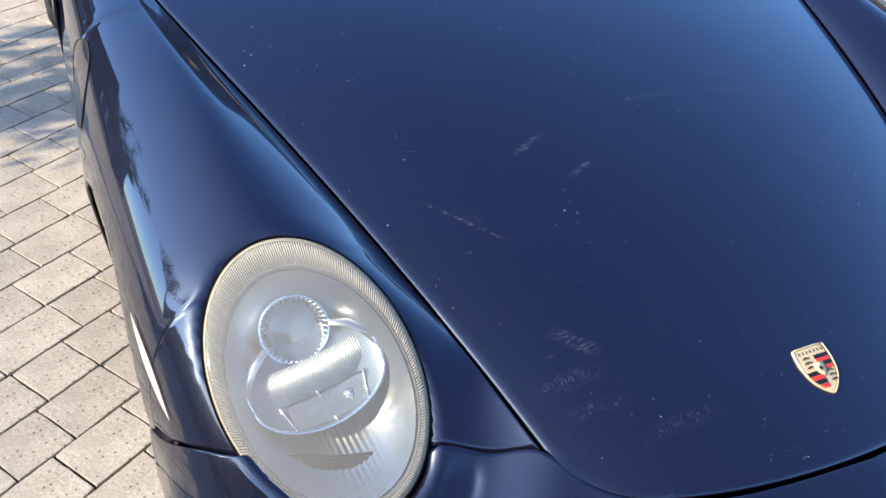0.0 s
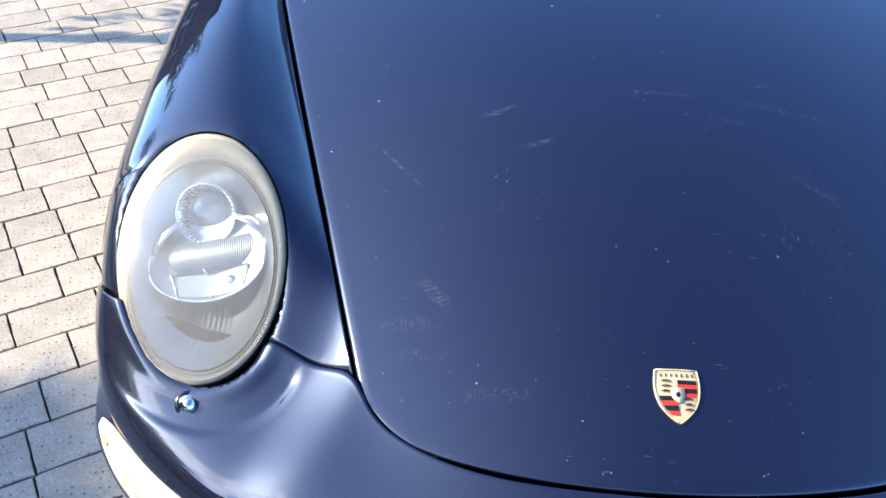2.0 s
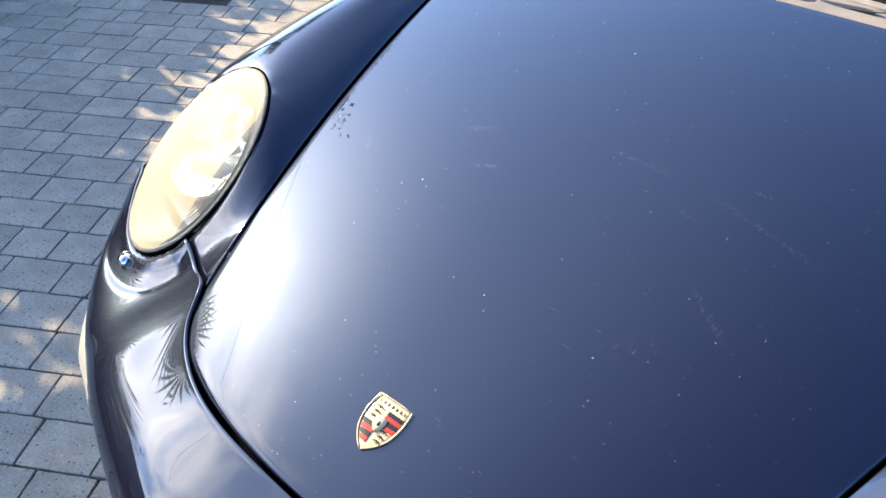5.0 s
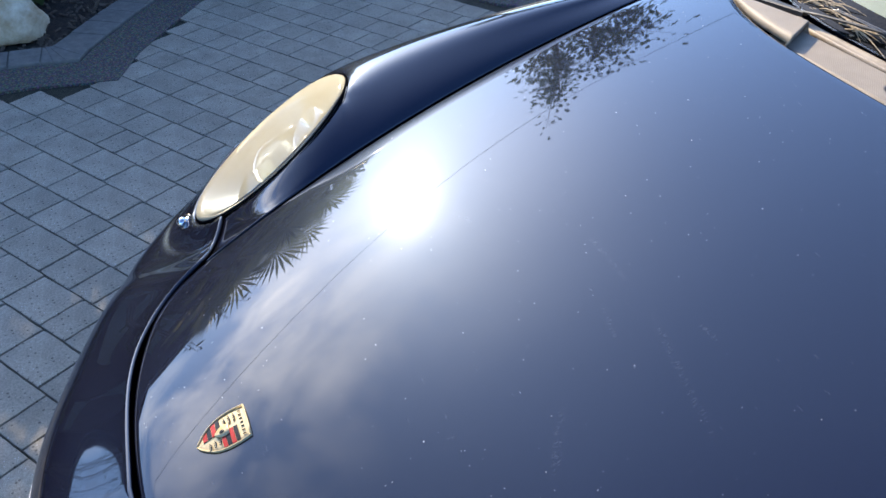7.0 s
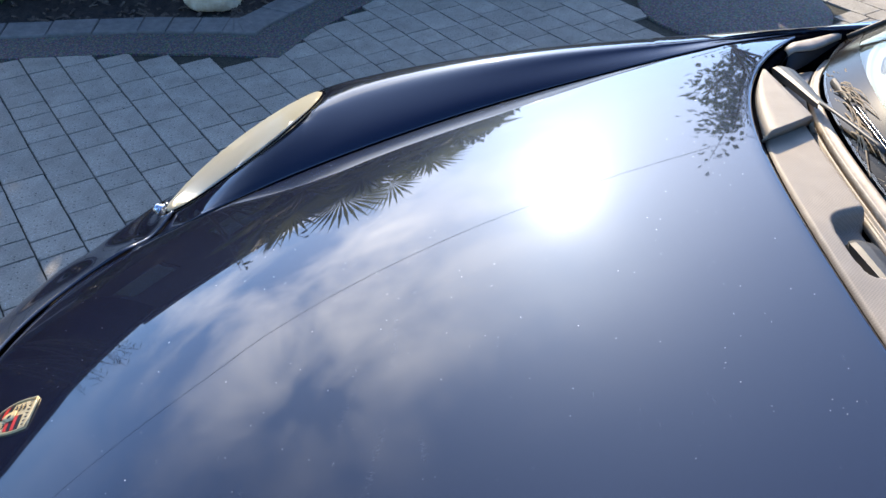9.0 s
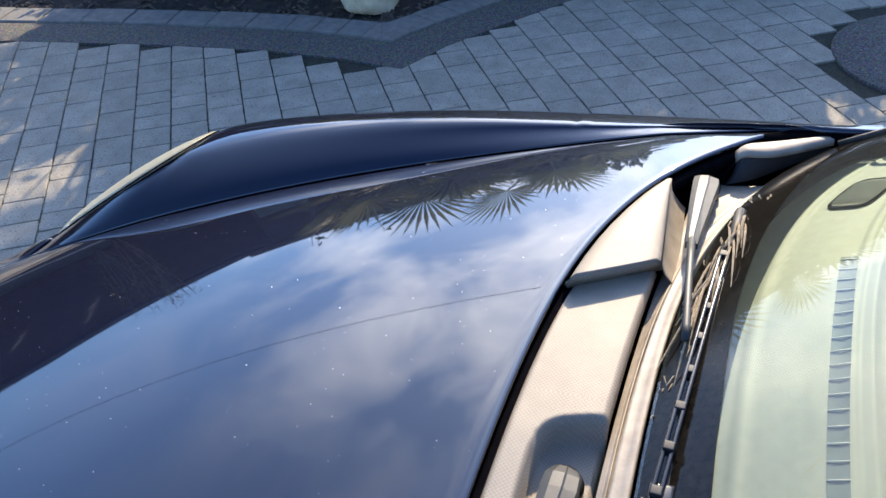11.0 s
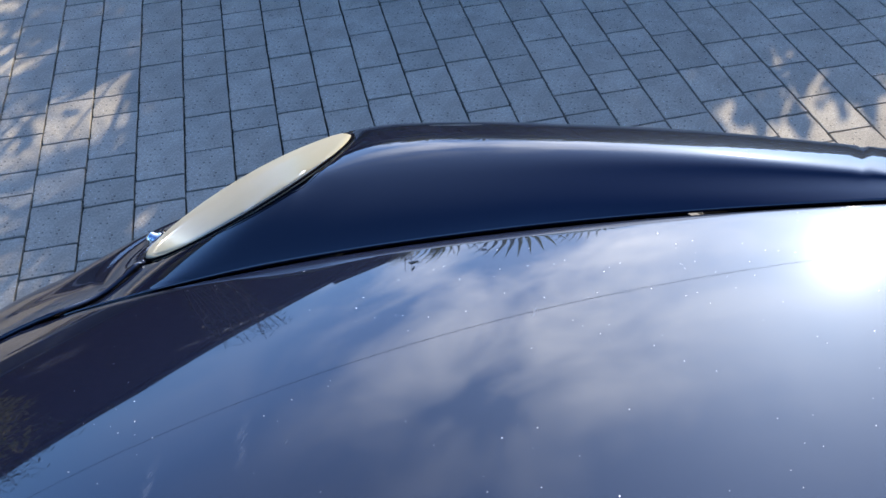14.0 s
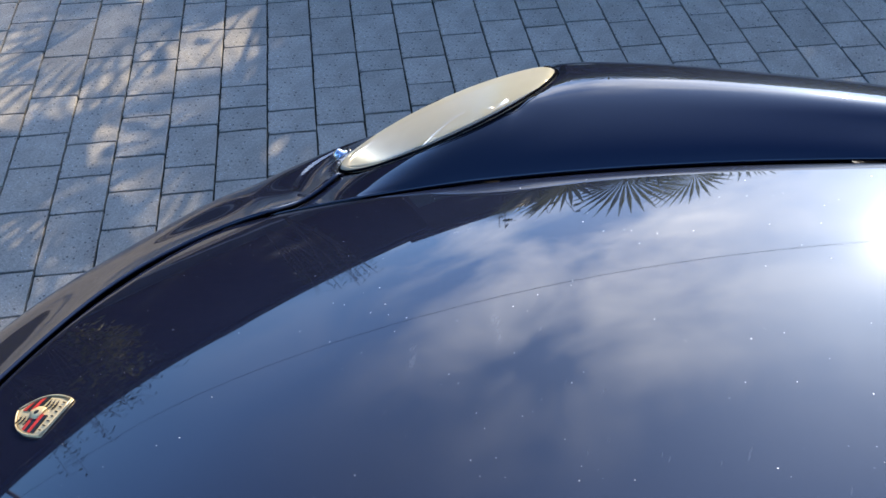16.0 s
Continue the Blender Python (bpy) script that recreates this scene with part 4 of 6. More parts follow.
# ---- lamp washer caps, bumper lamps, side markers
for side in (-1, 1):
    m = Matrix.Translation((side * WASHER.x, WASHER.y, WASHER.z - 0.001)) @ Euler((radians(48), 0, side * radians(-24))).to_matrix().to_4x4()
    cap = part("washer_cap", lathe([(0.0145, -0.006), (0.0150, 0.004), (0.0135, 0.007), (0.0105, 0.008), (0.0100, 0.015), (0.0085, 0.019), (0.004, 0.021), (0.0003, 0.0213)], m, 24), CHROME, car, "round chrome headlamp washer cap")
    part("washer_collar", lathe([(0.020, 0.0), (0.0195, 0.0045), (0.0155, 0.0055)], m, 24), BLACK_GLOSS, cap)
    def strip(q, t, out):
        """The turn lamp's face: it tapers at its outer end."""
        mid, half = 1.10, 0.135 * min(1.0, (8.5 - q) / 1.2 + 0.05) ** 0.5
        return bumper_point(side * q, mid + half * t, out - 0.003 * t * t)

    QS = [3.6 + 4.85 * i / 40 for i in range(41)]
    lamp = part("turn_lamp", grid(lambda q, t: strip(q, t, 0.010), QS, [-1, -0.9, -0.6, 0, 0.6, 0.9, 1], flip=side < 0), LAMP_CLEAR, car, "long clear turn lamp in the bumper corner")
    part("lamp_back", grid(lambda q, t: strip(q, 0.98 * t, 0.006), QS, [-1, 0, 1], flip=side < 0), LAMP_BACK, lamp)
    part("lamp_frame", tube([strip(q, 1.04, 0.006) for q in QS] + [strip(q, -1.04, 0.006) for q in reversed(QS)], 0.0022, 5), BLACK_GLOSS, lamp)
    part("amber_bulb", tube([bumper_point(side * (7.9 + 0.08 * i), 1.10, 0.009) for i in range(4)], 0.003), ORANGE, lamp)

    def marker_at(t, h):
        y = 0.565 + 0.17 * t
        fx, fz = fender_section(y)
        w = 5.25 + h - 0.2 * t
        return Vector((side * (fx(w) + 0.003), y, fz(w) ))

    marker = part("side_marker", grid(lambda t, h: marker_at(t, h * (1 - (2 * t - 1) ** 2) * 0.10), [i / 14 for i in range(15)], [-1, -0.4, 0.4, 1], flip=side > 0), LAMP_CLEAR, car, "slim clear side lamp on the fender")

# ---- number plate: blank, with plain bars
plate = part("number_plate", grid(lambda a, t: Vector((0.26 * a, -0.022 + 0.03 * a * a, 0.31 + 0.11 * t)), [-1 + i / 8 for i in range(17)], [0, 1]), PLATE, car, "white number plate with plain dark bars", smooth=False)
solid(plate, 0.004, 0)
part("plate_holder", grid(lambda a, t: Vector((0.275 * a, -0.014 + 0.03 * a * a, 0.298 + 0.134 * t)), [-1 + i / 8 for i in range(17)], [0, 0.05, 0.95, 1]), BLACK_GLOSS, plate)
for i in range(7):
    a = -0.78 + 0.24 * i + (0.1 if i > 3 else 0)
    bm = bmesh.new()
    x = 0.26 * a
    box(bm, (x - 0.02, -0.028 + 0.03 * a * a, 0.33), (x + 0.02, -0.023 + 0.03 * a * a, 0.40), 0.001)
    part("bar", bm, ENAMEL_BLACK, plate, smooth=False)


# ---- bonnet badge: a small enamel shield, drawn as plain fields
def badge():
    cy, hw, hh = 0.279, 0.0290, 0.036
    o = Vector((0.0, cy, bonnet_z(0, cy)))
    slope = (bonnet_z(0, cy + 0.03) - bonnet_z(0, cy - 0.03)) / 0.06
    up = Vector((0, 1, slope)).normalized()
    nrm = Vector((1, 0, 0)).cross(up)
    m = Matrix((Vector((1, 0, 0)), up, nrm)).transposed().to_4x4()
    m.translation = o

    taper = spline([0, 0.2, 0.42, 0.60, 0.72, 0.85, 0.95, 1.0], [0.94, 1.0, 0.985, 0.88, 0.74, 0.48, 0.21, 0.03])

    def half(y):
        """Half the shield's width at height y from -1 to 1."""
        return hw * max(0.02, taper((1 - y) / 2))

    ys = [1 - 2 * i / 40 for i in range(41)]

    def field(name, y0, y1, x0, x1, h, mat, parent, label="", inset=0.0):
        """A raised patch of the shield between two heights and two shares of its width."""
        def fn(t, s):
            y = y0 + (y1 - y0) * t
            w = max(half(y) - inset, 0.0)
            return m @ Vector(((x0 + (x1 - x0) * s) * w, y * hh * (1 - inset / hh), h - 0.0012 * ((x0 + (x1 - x0) * s) ** 2) - 0.0010 * y * y))
        ob = part(name, grid(fn, [i / 16 for i in range(17)], [i / 6 for i in range(7)]), mat, parent, label, smooth=False)
        return solid(ob, 0.0012)

    body = part("badge", grid(lambda t, s: m @ Vector(((2 * s - 1) * half(1 - 2 * t) * (1 + 0.05), (1 - 2 * t) * hh * 1.04, 0.0026 - 0.0012 * (2 * s - 1) ** 2 - 0.001 * (1 - 2 * t) ** 2)), [i / 40 for i in range(41)], [i / 8 for i in range(9)]), GOLD, car, "small gold shield badge with red and black bars")
    solid(body, 0.0035)
    rim = part("rim", joined([tube([m @ Vector((sg * half(y) * 1.02, y * hh * 1.02, 0.0024)) for y in ys], 0.0011, 6) for sg in (-1, 1)] + [tube([m @ Vector((x * half(1.0), hh * 1.02 + 0.0008 * (1 - x * x), 0.0026)) for x in (-1, -0.5, 0, 0.5, 1)], 0.0011, 6)]), GOLD, body)
    # four quarters: two barred, two of gold with dark antler strokes
    for k, (q, y_hi, y_lo) in enumerate((((0.03, 0.97), 0.66, -0.06), ((-0.97, -0.03), 0.0, -0.80))):
        for i in range(4):
            a, b = y_hi + (y_lo - y_hi) * i / 4, y_hi + (y_lo - y_hi) * (i + 0.90) / 4
            field("bar", a, b, q[0], q[1], 0.0040, (ENAMEL_BLACK, RED)[i % 2], body, inset=0.0018)
    for (x0, y0) in ((-0.5, 0.36), (0.46, -0.34)):
        for i in range(3):
            cx, cyy = x0 * hw, (y0 + 0.2 - 0.2 * i) * hh
            pts = [m @ Vector((cx + (t - 0.5) * 0.015 * (1 if x0 < 0 else 0.85), cyy + 0.0022 * math.cos(3.0 * (t - 0.5)), 0.0038)) for t in (0, 0.25, 0.5, 0.75, 1)]
            part("stroke", tube(pts, [0.0003, 0.0008, 0.0009, 0.0008, 0.0004], 5), ENAMEL_BLACK, body)
            for t in (0.25, 0.5, 0.75):
                b0 = m @ Vector((cx + (t - 0.5) * 0.015, cyy + 0.002, 0.0038))
                b1 = m @ Vector((cx + (t - 0.42) * 0.015, cyy - 0.0014, 0.0038))
                part("stroke", tube([b0, b1], [0.0006, 0.0003], 5), ENAMEL_BLACK, body)
    # title band of plain bars, and the small centre shield
    for i in range(7):
        x = (-0.72 + 0.24 * i) * hw
        part("bar", tube([m @ Vector((x, 0.76 * hh, 0.0027)), m @ Vector((x, 0.88 * hh, 0.0026))], 0.0007, 5), ENAMEL_BLACK, body)
    small = part("centre_shield", grid(lambda t, s: m @ Vector(((2 * s - 1) * half(1 - 2 * t) * 0.31, ((1 - 2 * t) * 0.29 + 0.02) * hh, 0.0054)), [i / 20 for i in range(21)], [0, 0.5, 1]), GOLD, body)
    solid(small, 0.0016)
    blob = bmesh.new()
    bmesh.ops.create_icosphere(blob, subdivisions=2, radius=1.0, matrix=m @ Matrix.Translation((0, 0.04 * hh, 0.0052)) @ Matrix.Diagonal((0.0036, 0.0042, 0.0006, 1)))
    part("emblem_mark", blob, ENAMEL_BLACK, body)


badge()


# ---- cowl between bonnet and windscreen
def glass_y(x):
    return 1.499 + 0.09 * x * x + 0.48 * x ** 4


def cowl_z(x, y):
    return 0.890 - 0.09 * x * x


def cowl_strip(name, x0, x1, f0, f1, lift, mat, label="", n=40):
    """A moulded strip between two curves in plan, rounded over at its edges."""
    def fn(t, s):
        x = x0 + (x1 - x0) * t
        ya, yb = f0(x), f1(x)
        y = ya + (yb - ya) * s
        e = min(s, 1 - s)
        z = cowl_z(x, y) + lift(x, s) - 0.012 * max(0.0, 1 - e / 0.06) ** 2
        return Vector((x, y, z))
    ob = part(name, grid(fn, [i / n for i in range(n + 1)], [0, 0.02, 0.06, 0.2, 0.4, 0.6, 0.8, 0.94, 0.98, 1.0]), mat, car, label)
    return solid(ob, 0.006)


def rear_gap(x):
    return rear_y(x) + 0.004


# flat black sheet added in place of the shaded hollow below the cowl
part("cowl_tray", grid(lambda t, s: Vector((-0.80 + 1.60 * t, rear_y(-0.80 + 1.6 * t) - 0.03 + (glass_y(-0.8 + 1.6 * t) + 0.06 - rear_y(-0.8 + 1.6 * t)) * s, 0.830 - 0.07 * (1.6 * t - 0.8) ** 2)), [i / 30 for i in range(31)], [0, 0.5, 1]), DARK_VOID, car, "flat black sheet in place of the shaded hollow under the cowl")
part("bonnet_seal", tube([(-0.74 + 1.48 * i / 50, rear_y(-0.74 + 1.48 * i / 50) + 0.003, bonnet_z(-0.74 + 1.48 * i / 50, rear_y(-0.74 + 1.48 * i / 50)) - 0.020) for i in range(51)], 0.0095), SEAL, car, "black rubber seal along the bonnet edge")


def panel_back(x):
    return 1.463 + 0.11 * x * x


def channel(x):
    """The inner edge of the lip below the glass."""
    return glass_y(x) - 0.020 - 0.004 * math.cos(2 * x)


def pocket_depth(x, y):
    """How deep the panel is hollowed for the second wiper's spindle."""
    u = (x + 0.045 + 0.35 * (y - 1.432)) / 0.070
    v = (y - 1.437) / 0.036
    r = (u ** 4 + v ** 4) ** 0.25
    k = min(1.0, max(0.0, (1.06 - r) / 0.16))
    return 0.034 * k * k * (3 - 2 * k)


# flat woven panel in the middle, hollowed round the spindle
def panel_point(x, s):
    ya, yb = rear_gap(x), panel_back(x)
    y = ya + (yb - ya) * s
    e = min(s, 1 - s)
    return Vector((x, y, cowl_z(x, y) - 0.012 * max(0.0, 1 - e / 0.06) ** 2 - pocket_depth(x, y)))


solid(part("cowl_panel", grid(panel_point, [-0.385 + 0.785 * i / 220 for i in range(221)], [0, 0.02, 0.06] + [0.06 + 0.88 * i / 26 for i in range(1, 26)] + [0.94, 0.98, 1.0]), COWL, car, "pale woven-grain plastic cowl panel"), 0.004)
# raised end pieces with a sharp slanting step
for side in (-1, 1):
    def wedge(t, s):
        """From the step towards the corner; the step slants back."""
        x0 = 0.306 + 0.066 * s
        x = x0 + (0.577 - x0) * t
        ya, yb = rear_gap(x), max(rear_gap(x) + 0.006, 1.484 - 0.05 * max(0.0, x - 0.38))
        y = ya + (yb - ya) * s
        e = min(s, 1 - s)
        top = 0.022 - 0.014 * max(0.0, 1 - e / 0.07) ** 2
        if t < 0.001:
            x, top = x + 0.014, -0.004
        return Vector((side * x, y, cowl_z(x, y) + top))

    WT = [0, 0.012, 0.03, 0.1, 0.2, 0.35, 0.5, 0.65, 0.8, 0.9, 1.0]
    ob = part("cowl_end", grid(wedge, WT, [0, 0.03, 0.08, 0.25, 0.5, 0.75, 0.92, 0.97, 1.0], flip=side < 0), COWL, car, "raised woven-grain plastic end of the cowl")
    solid(ob, 0.005)
    part("cowl_end_side", grid(lambda t, h: wedge(t, 1.0) + Vector((0, 0.020 * h * h + 0.002 * h, 0.006 * (1 - h) - 0.030 * h)), WT, [0, 0.2, 0.5, 0.8, 1.0], flip=side < 0), COWL_SMOOTH, car, "smooth flank of the cowl end")

    out_c = [spline([0, 0.5, 1.0], v) for v in ((0.694, 0.726, 0.760), (1.556, 1.622, 1.688))]
    in_c = [spline([0, 0.33, 0.66, 1.0], v) for v in ((0.680, 0.683, 0.711, 0.758), (1.556, 1.592, 1.632, 1.687))]

    def corner(t, s):
        """Outer corner piece beside the windscreen foot: a slim top that ends in a point."""
        x = out_c[0](t) + (in_c[0](t) - out_c[0](t)) * s
        y = out_c[1](t) + (in_c[1](t) - out_c[1](t)) * s
        z = 0.874 - 0.005 * max(0.0, 1 - min(s, 1 - s) / 0.15) ** 2 - 0.010 * max(0.0, 1 - t / 0.12) ** 2 - 0.006 * t * t
        return Vector((side * x, y, z))

    CT = [i / 24 for i in range(25)]
    ob = part("cowl_corner", grid(corner, CT, [0, 0.07, 0.15, 0.5, 0.85, 0.93, 1.0], flip=side > 0), COWL_SMOOTH, car, "sunlit plastic corner trim beside the windscreen")
    solid(ob, 0.006)

    def corner_wall(t, h):
        p = corner(t, 1.0)
        k = 1 - t
        return p + Vector((-side * (0.020 * h * k + 0.003), -0.020 * h * h * k - 0.001, -0.038 * h * (0.25 + 0.75 * k)))

    part("cowl_corner_side", grid(corner_wall, CT, [0, 0.15, 0.4, 0.7, 1.0], flip=side > 0), BLACK, car, "black plastic flank below the corner trim")
    part("cowl_corner_front", grid(lambda t, h: corner(0.0, t) + Vector((side * -0.012 * h, -0.016 * h - 0.004 * math.sin(math.pi * h), -0.040 * h)), [0, 0.5, 1], [0, 0.2, 0.4, 0.6, 0.8, 1.0], flip=side > 0), BLACK, car)
    part("corner_seal", tube([(side * (edge_x(y) - 0.012), y, edge_z(y) - 0.010) for y in (1.53, 1.57, 1.61, 1.65, 1.69, 1.73)], 0.012, 8), SEAL, car, "black rubber seal along the fender's inner edge")

cowl_strip("cowl_channel", -0.66, 0.66, lambda x: panel_back(x) + 0.002 - 0.03 * max(0.0, abs(x) - 0.5), channel, lambda x, s: -0.022 + 0.010 * s * s, COWL_SMOOTH, "smooth plastic rain channel along the cowl", 60)
cowl_strip("cowl_lip", -0.70, 0.70, lambda x: channel(x) + 0.0015, lambda x: glass_y(x) - 0.003, lambda x, s: -0.004 + 0.004 * s - 0.004 * math.exp(-((s - 0.45) / 0.06) ** 2), COWL_SMOOTH, "smooth plastic lip below the glass", 60)

# ---- windscreen, frame, dashboard
ROOF_Y, ROOF_Z = 2.36, 1.275


def screen_point(a, t, lift=0.0):
    """a from -1 to 1 across, t from 0 at the base to 1 at the roof."""
    wb, wt = 0.748, 0.575
    w = wb + (wt - wb) * t
    x = a * w
    yb = glass_y(a * wb)
    yt = ROOF_Y - 0.10 * (1 - a * a) + 0.06 * a * a
    y = yb + (yt - yb) * t
    zb = 0.890 - 0.022 * a * a
    zt = ROOF_Z - 0.05 * a * a
    z = zb + (zt - zb) * t + 0.035 * math.sin(math.pi * t) + lift
    return Vector((x, y, z))


TS = [i / 24 for i in range(25)]
ACR = [-1 + i / 20 for i in range(41)]
screen = part("windscreen", grid(lambda t, a: screen_point(a, t), TS, ACR, flip=True), SCREEN, car, "green tinted windscreen mirroring the sky")
screen.visible_shadow = False
part("frit_band", grid(lambda t, a: screen_point(a, 0.004 + (0.074 - 0.036 * a ** 4 + 0.002 * math.cos(9 * a)) * t, 0.0012), [0, 0.5, 1], ACR, flip=True), FRIT, screen, "black ceramic band along the glass foot")
for side in (-1, 1):
    part("pillar", tube([screen_point(side * (1.004 + 0.011 * t), t, -0.004) for t in TS], [0.004 + 0.013 * min(1.0, 3 * t) for t in TS], 10, 0.8), PAINT_PLAIN, car)
    part("pillar_seal", tube([screen_point(side * 0.985, t, 0.004) for t in TS], 0.005, 6), BLACK, screen, "black rubber windscreen seal")


def dash_point(a, t):
    """Top of the dashboard: t from the glass foot backwards."""
    x = (0.725 - 0.12 * min(t, 0.5)) * a
    y = glass_y(x) + 0.044 + t * 0.36
    z = 0.882 - 0.024 * a * a + 0.058 * math.sin(min(1, t * 1.5) * math.pi / 2) - 0.05 * max(0, t - 0.75) ** 2 * 10
    z += 0.004 * math.exp(-((t - 0.10) / 0.010) ** 2) + 0.004 * math.exp(-((t - 0.35) / 0.010) ** 2) + 0.005 * math.exp(-((t - 0.394) / 0.012) ** 2)
    return Vector((x, y, z))


def on_dash(x, y, lift):
    """A point over the dashboard at x, y."""
    t = (y - glass_y(x) - 0.044) / 0.36
    p = dash_point(x / (0.725 - 0.12 * min(max(t, 0.0), 0.5)), t)
    return Vector((x, y, p.z + lift))


dash = part("dashboard", grid(lambda t, a: dash_point(a, t), [i / 72 for i in range(73)], ACR, flip=True), DASH, car, "pale dashboard seen through the glass")


def slot(x, s):
    return on_dash(x, 1.648 + 0.15 * x * x + 0.017 * s, 0.0)


part("vent_slot", grid(lambda t, s: slot(-0.405 + 0.81 * t, s) + Vector((0, 0, 0.0025)), [i / 40 for i in range(41)], [0, 0.5, 1]), SLOT, dash, "long demister slot")
for i in range(40):
    x = -0.398 + 0.0204 * i
    part("slat", tube([slot(x, 0.0) + Vector((0, 0, 0.0030)), slot(x, 1.0) + Vector((0, 0, 0.0030))], 0.0009, 5), PLATE, dash)
SPX, SPY = 0.572, 1.706
for side in (-1, 1):
    def spk(a, t, h):
        u = math.copysign(abs(math.cos(a)) ** 0.5, math.cos(a)) * t
        v = math.copysign(abs(math.sin(a)) ** 0.5, math.sin(a)) * t
        x, y = SPX + 0.042 * u - 0.003 * v, SPY + 0.023 * u + 0.024 * v
        return on_dash(side * x, y, 0.0012 + h)
    ang = [2 * math.pi * i / 40 for i in range(41)]
    part("speaker_grille", grid(lambda a, t: spk(a, t, 0.002), ang, [0.01, 0.15, 0.3, 0.45, 0.6, 0.75, 0.9], flip=side < 0), GRILLE, dash, "grey mesh speaker cover")
    part("speaker_rim", grid(lambda a, t: spk(a, 0.9 + 0.12 * t, 0.001 + 0.002 * math.sin(math.pi * t)), ang, [0, 0.5, 1.0], flip=side < 0), FRIT, dash)
    for i in range(15):
        w = -0.84 + 0.12 * i
        part("mesh_rib", tube([on_dash(side * (SPX + 0.042 * u - 0.003 * w), SPY + 0.023 * u + 0.024 * w, 0.0038) for u in (-0.8, -0.4, 0, 0.4, 0.8)], 0.0005, 4), SLOT, dash)
part("hood_edge", tube([on_dash(-0.315 + 0.088 * math.cos(a), 1.775 - 0.057 * math.sin(a), 0.0003) for a in [math.pi * i / 20 for i in range(21)]], 0.0016, 6), SLOT, dash, "curved edge of the instrument hood")
# mesh cover in the middle of the dashboard's front
part("centre_grille", grid(lambda t, s: on_dash(-0.045 + 0.09 * t, 1.584 + 0.055 * s, 0.002), [i / 6 for i in range(7)], [i / 4 for i in range(5)]), GRILLE, dash, "grey mesh cover over the centre vent")
part("centre_grille_rim", tube([on_dash(-0.047 + 0.094 * min(1, max(0, u)), 1.582 + 0.059 * v, 0.003) for u, v in ((0, 1), (0, 0.5), (0, 0), (0.5, 0), (1, 0), (1, 0.5), (1, 1))], 0.0016, 6), DASH, dash)
part("cabin_floor", grid(lambda t, a: Vector((0.72 * a, 1.65 + 1.6 * t, 0.45)), [0, 1], [-1, 1]), DARK_VOID, car)

def glass_z(x, up):
    """Height of the windscreen's outer face at x, a little way up from its foot."""
    return 0.890 - 0.022 * (x / 0.748) ** 2 + 0.56 * max(0.0, up)


# ---- wipers
def wiper(px, py, pz, rise):
    """A folded sheet-metal arm with a clip end, and a jointed blade on the glass behind it."""
    piv = Vector((px, py, pz))
    body = part("wiper", lathe([(0.019, -0.035), (0.020, -0.004), (0.016, 0.004), (0.0005, 0.006)], Matrix.Translation(piv), 24), BLACK_GLOSS, car, "black wiper resting on the lower glass")
    # cross sections: distance along, across, height, half width, side depth
    stations = [(-0.014, 0.000, 0.006, 0.011, 0.012), (0.000, 0.000, 0.012, 0.0165, 0.015), (0.02, 0.0, 0.014, 0.0175, 0.017), (0.09, -0.003, 0.015, 0.0140, 0.015), (0.175, -0.006, 0.013, 0.0085, 0.012), (0.195, -0.006, 0.012, 0.0070, 0.010)]

    def arm_point(k, s):
        d, ac, hz, hw, dp = stations[k]
        q = [(-1, -1), (-1, -0.15), (-0.55, 0.02), (0.10, 0.05), (0.22, -0.02), (0.9, -0.18), (1, -0.35), (1, -1)][s]
        return piv + Vector((d, ac + hw * q[0], hz + rise * d + dp * q[1]))

    head = part("arm", grid(lambda k, s: arm_point(k, s), range(6), range(8)), WIPER, body, "grey-black folded steel arm", smooth=False)
    solid(head, 0.002)
    part("arm_end", grid(lambda k, s: arm_point(0, s).lerp(piv + Vector((-0.02, 0, -0.012)), k), [0, 1], range(8), flip=True), WIPER, head)
    rod = [piv + Vector((d, ac, hz + rise * d)) for d, ac, hz in ((0.175, -0.007, 0.010), (0.23, -0.005, 0.013), (0.30, -0.002, 0.014), (0.375, 0.002, 0.013), (0.395, 0.003, 0.008))]
    part("arm_rod", tube(rod, [0.0050, 0.0042, 0.0042, 0.0044, 0.004], 8, 0.6), WIPER, body, "flat grey arm rod with a hooked end")
    b0, b1 = (Vector((x, glass_y(x) + dy, glass_z(x, dy) + 0.006)) for x, dy in ((px + 0.115, 0.013), (px + 0.67, 0.014)))
    blade = part("blade", tube([b0.lerp(b1, i / 12) + Vector((0, 0.004 * math.sin(math.pi * i / 12), 0.0)) for i in range(13)], 0.0068, 8, 1.1), BLACK, body, "black rubber wiper blade")
    for off in (-0.0035, 0.0035):
        part("blade_rail", tube([b0.lerp(b1, 0.16 + 0.80 * i / 12) + Vector((0, off - 0.004, 0.010 + 0.006 * math.sin(math.pi * i / 12))) for i in range(13)], 0.0024, 6), BLACK_GLOSS, blade)
    for i in range(8):
        q = b0.lerp(b1, 0.20 + 0.093 * i) + Vector((0, -0.004, 0.011 + 0.005 * math.sin(math.pi * i / 12)))
        bm = bmesh.new()
        box(bm, (-0.005, -0.0050, -0.008), (0.005, 0.0050, 0.0025), 0.0012, Matrix.Translation(q) @ Euler((0, 0, radians(-4))).to_matrix().to_4x4())
        part("claw", bm, BLACK, blade)
    bm = bmesh.new()
    box(bm, (-0.02, -0.011, -0.008), (0.02, 0.011, 0.010), 0.003, Matrix.Translation(b0.lerp(b1, 0.86)))
    part("blade_clip", bm, BLACK_GLOSS, blade)
    return body


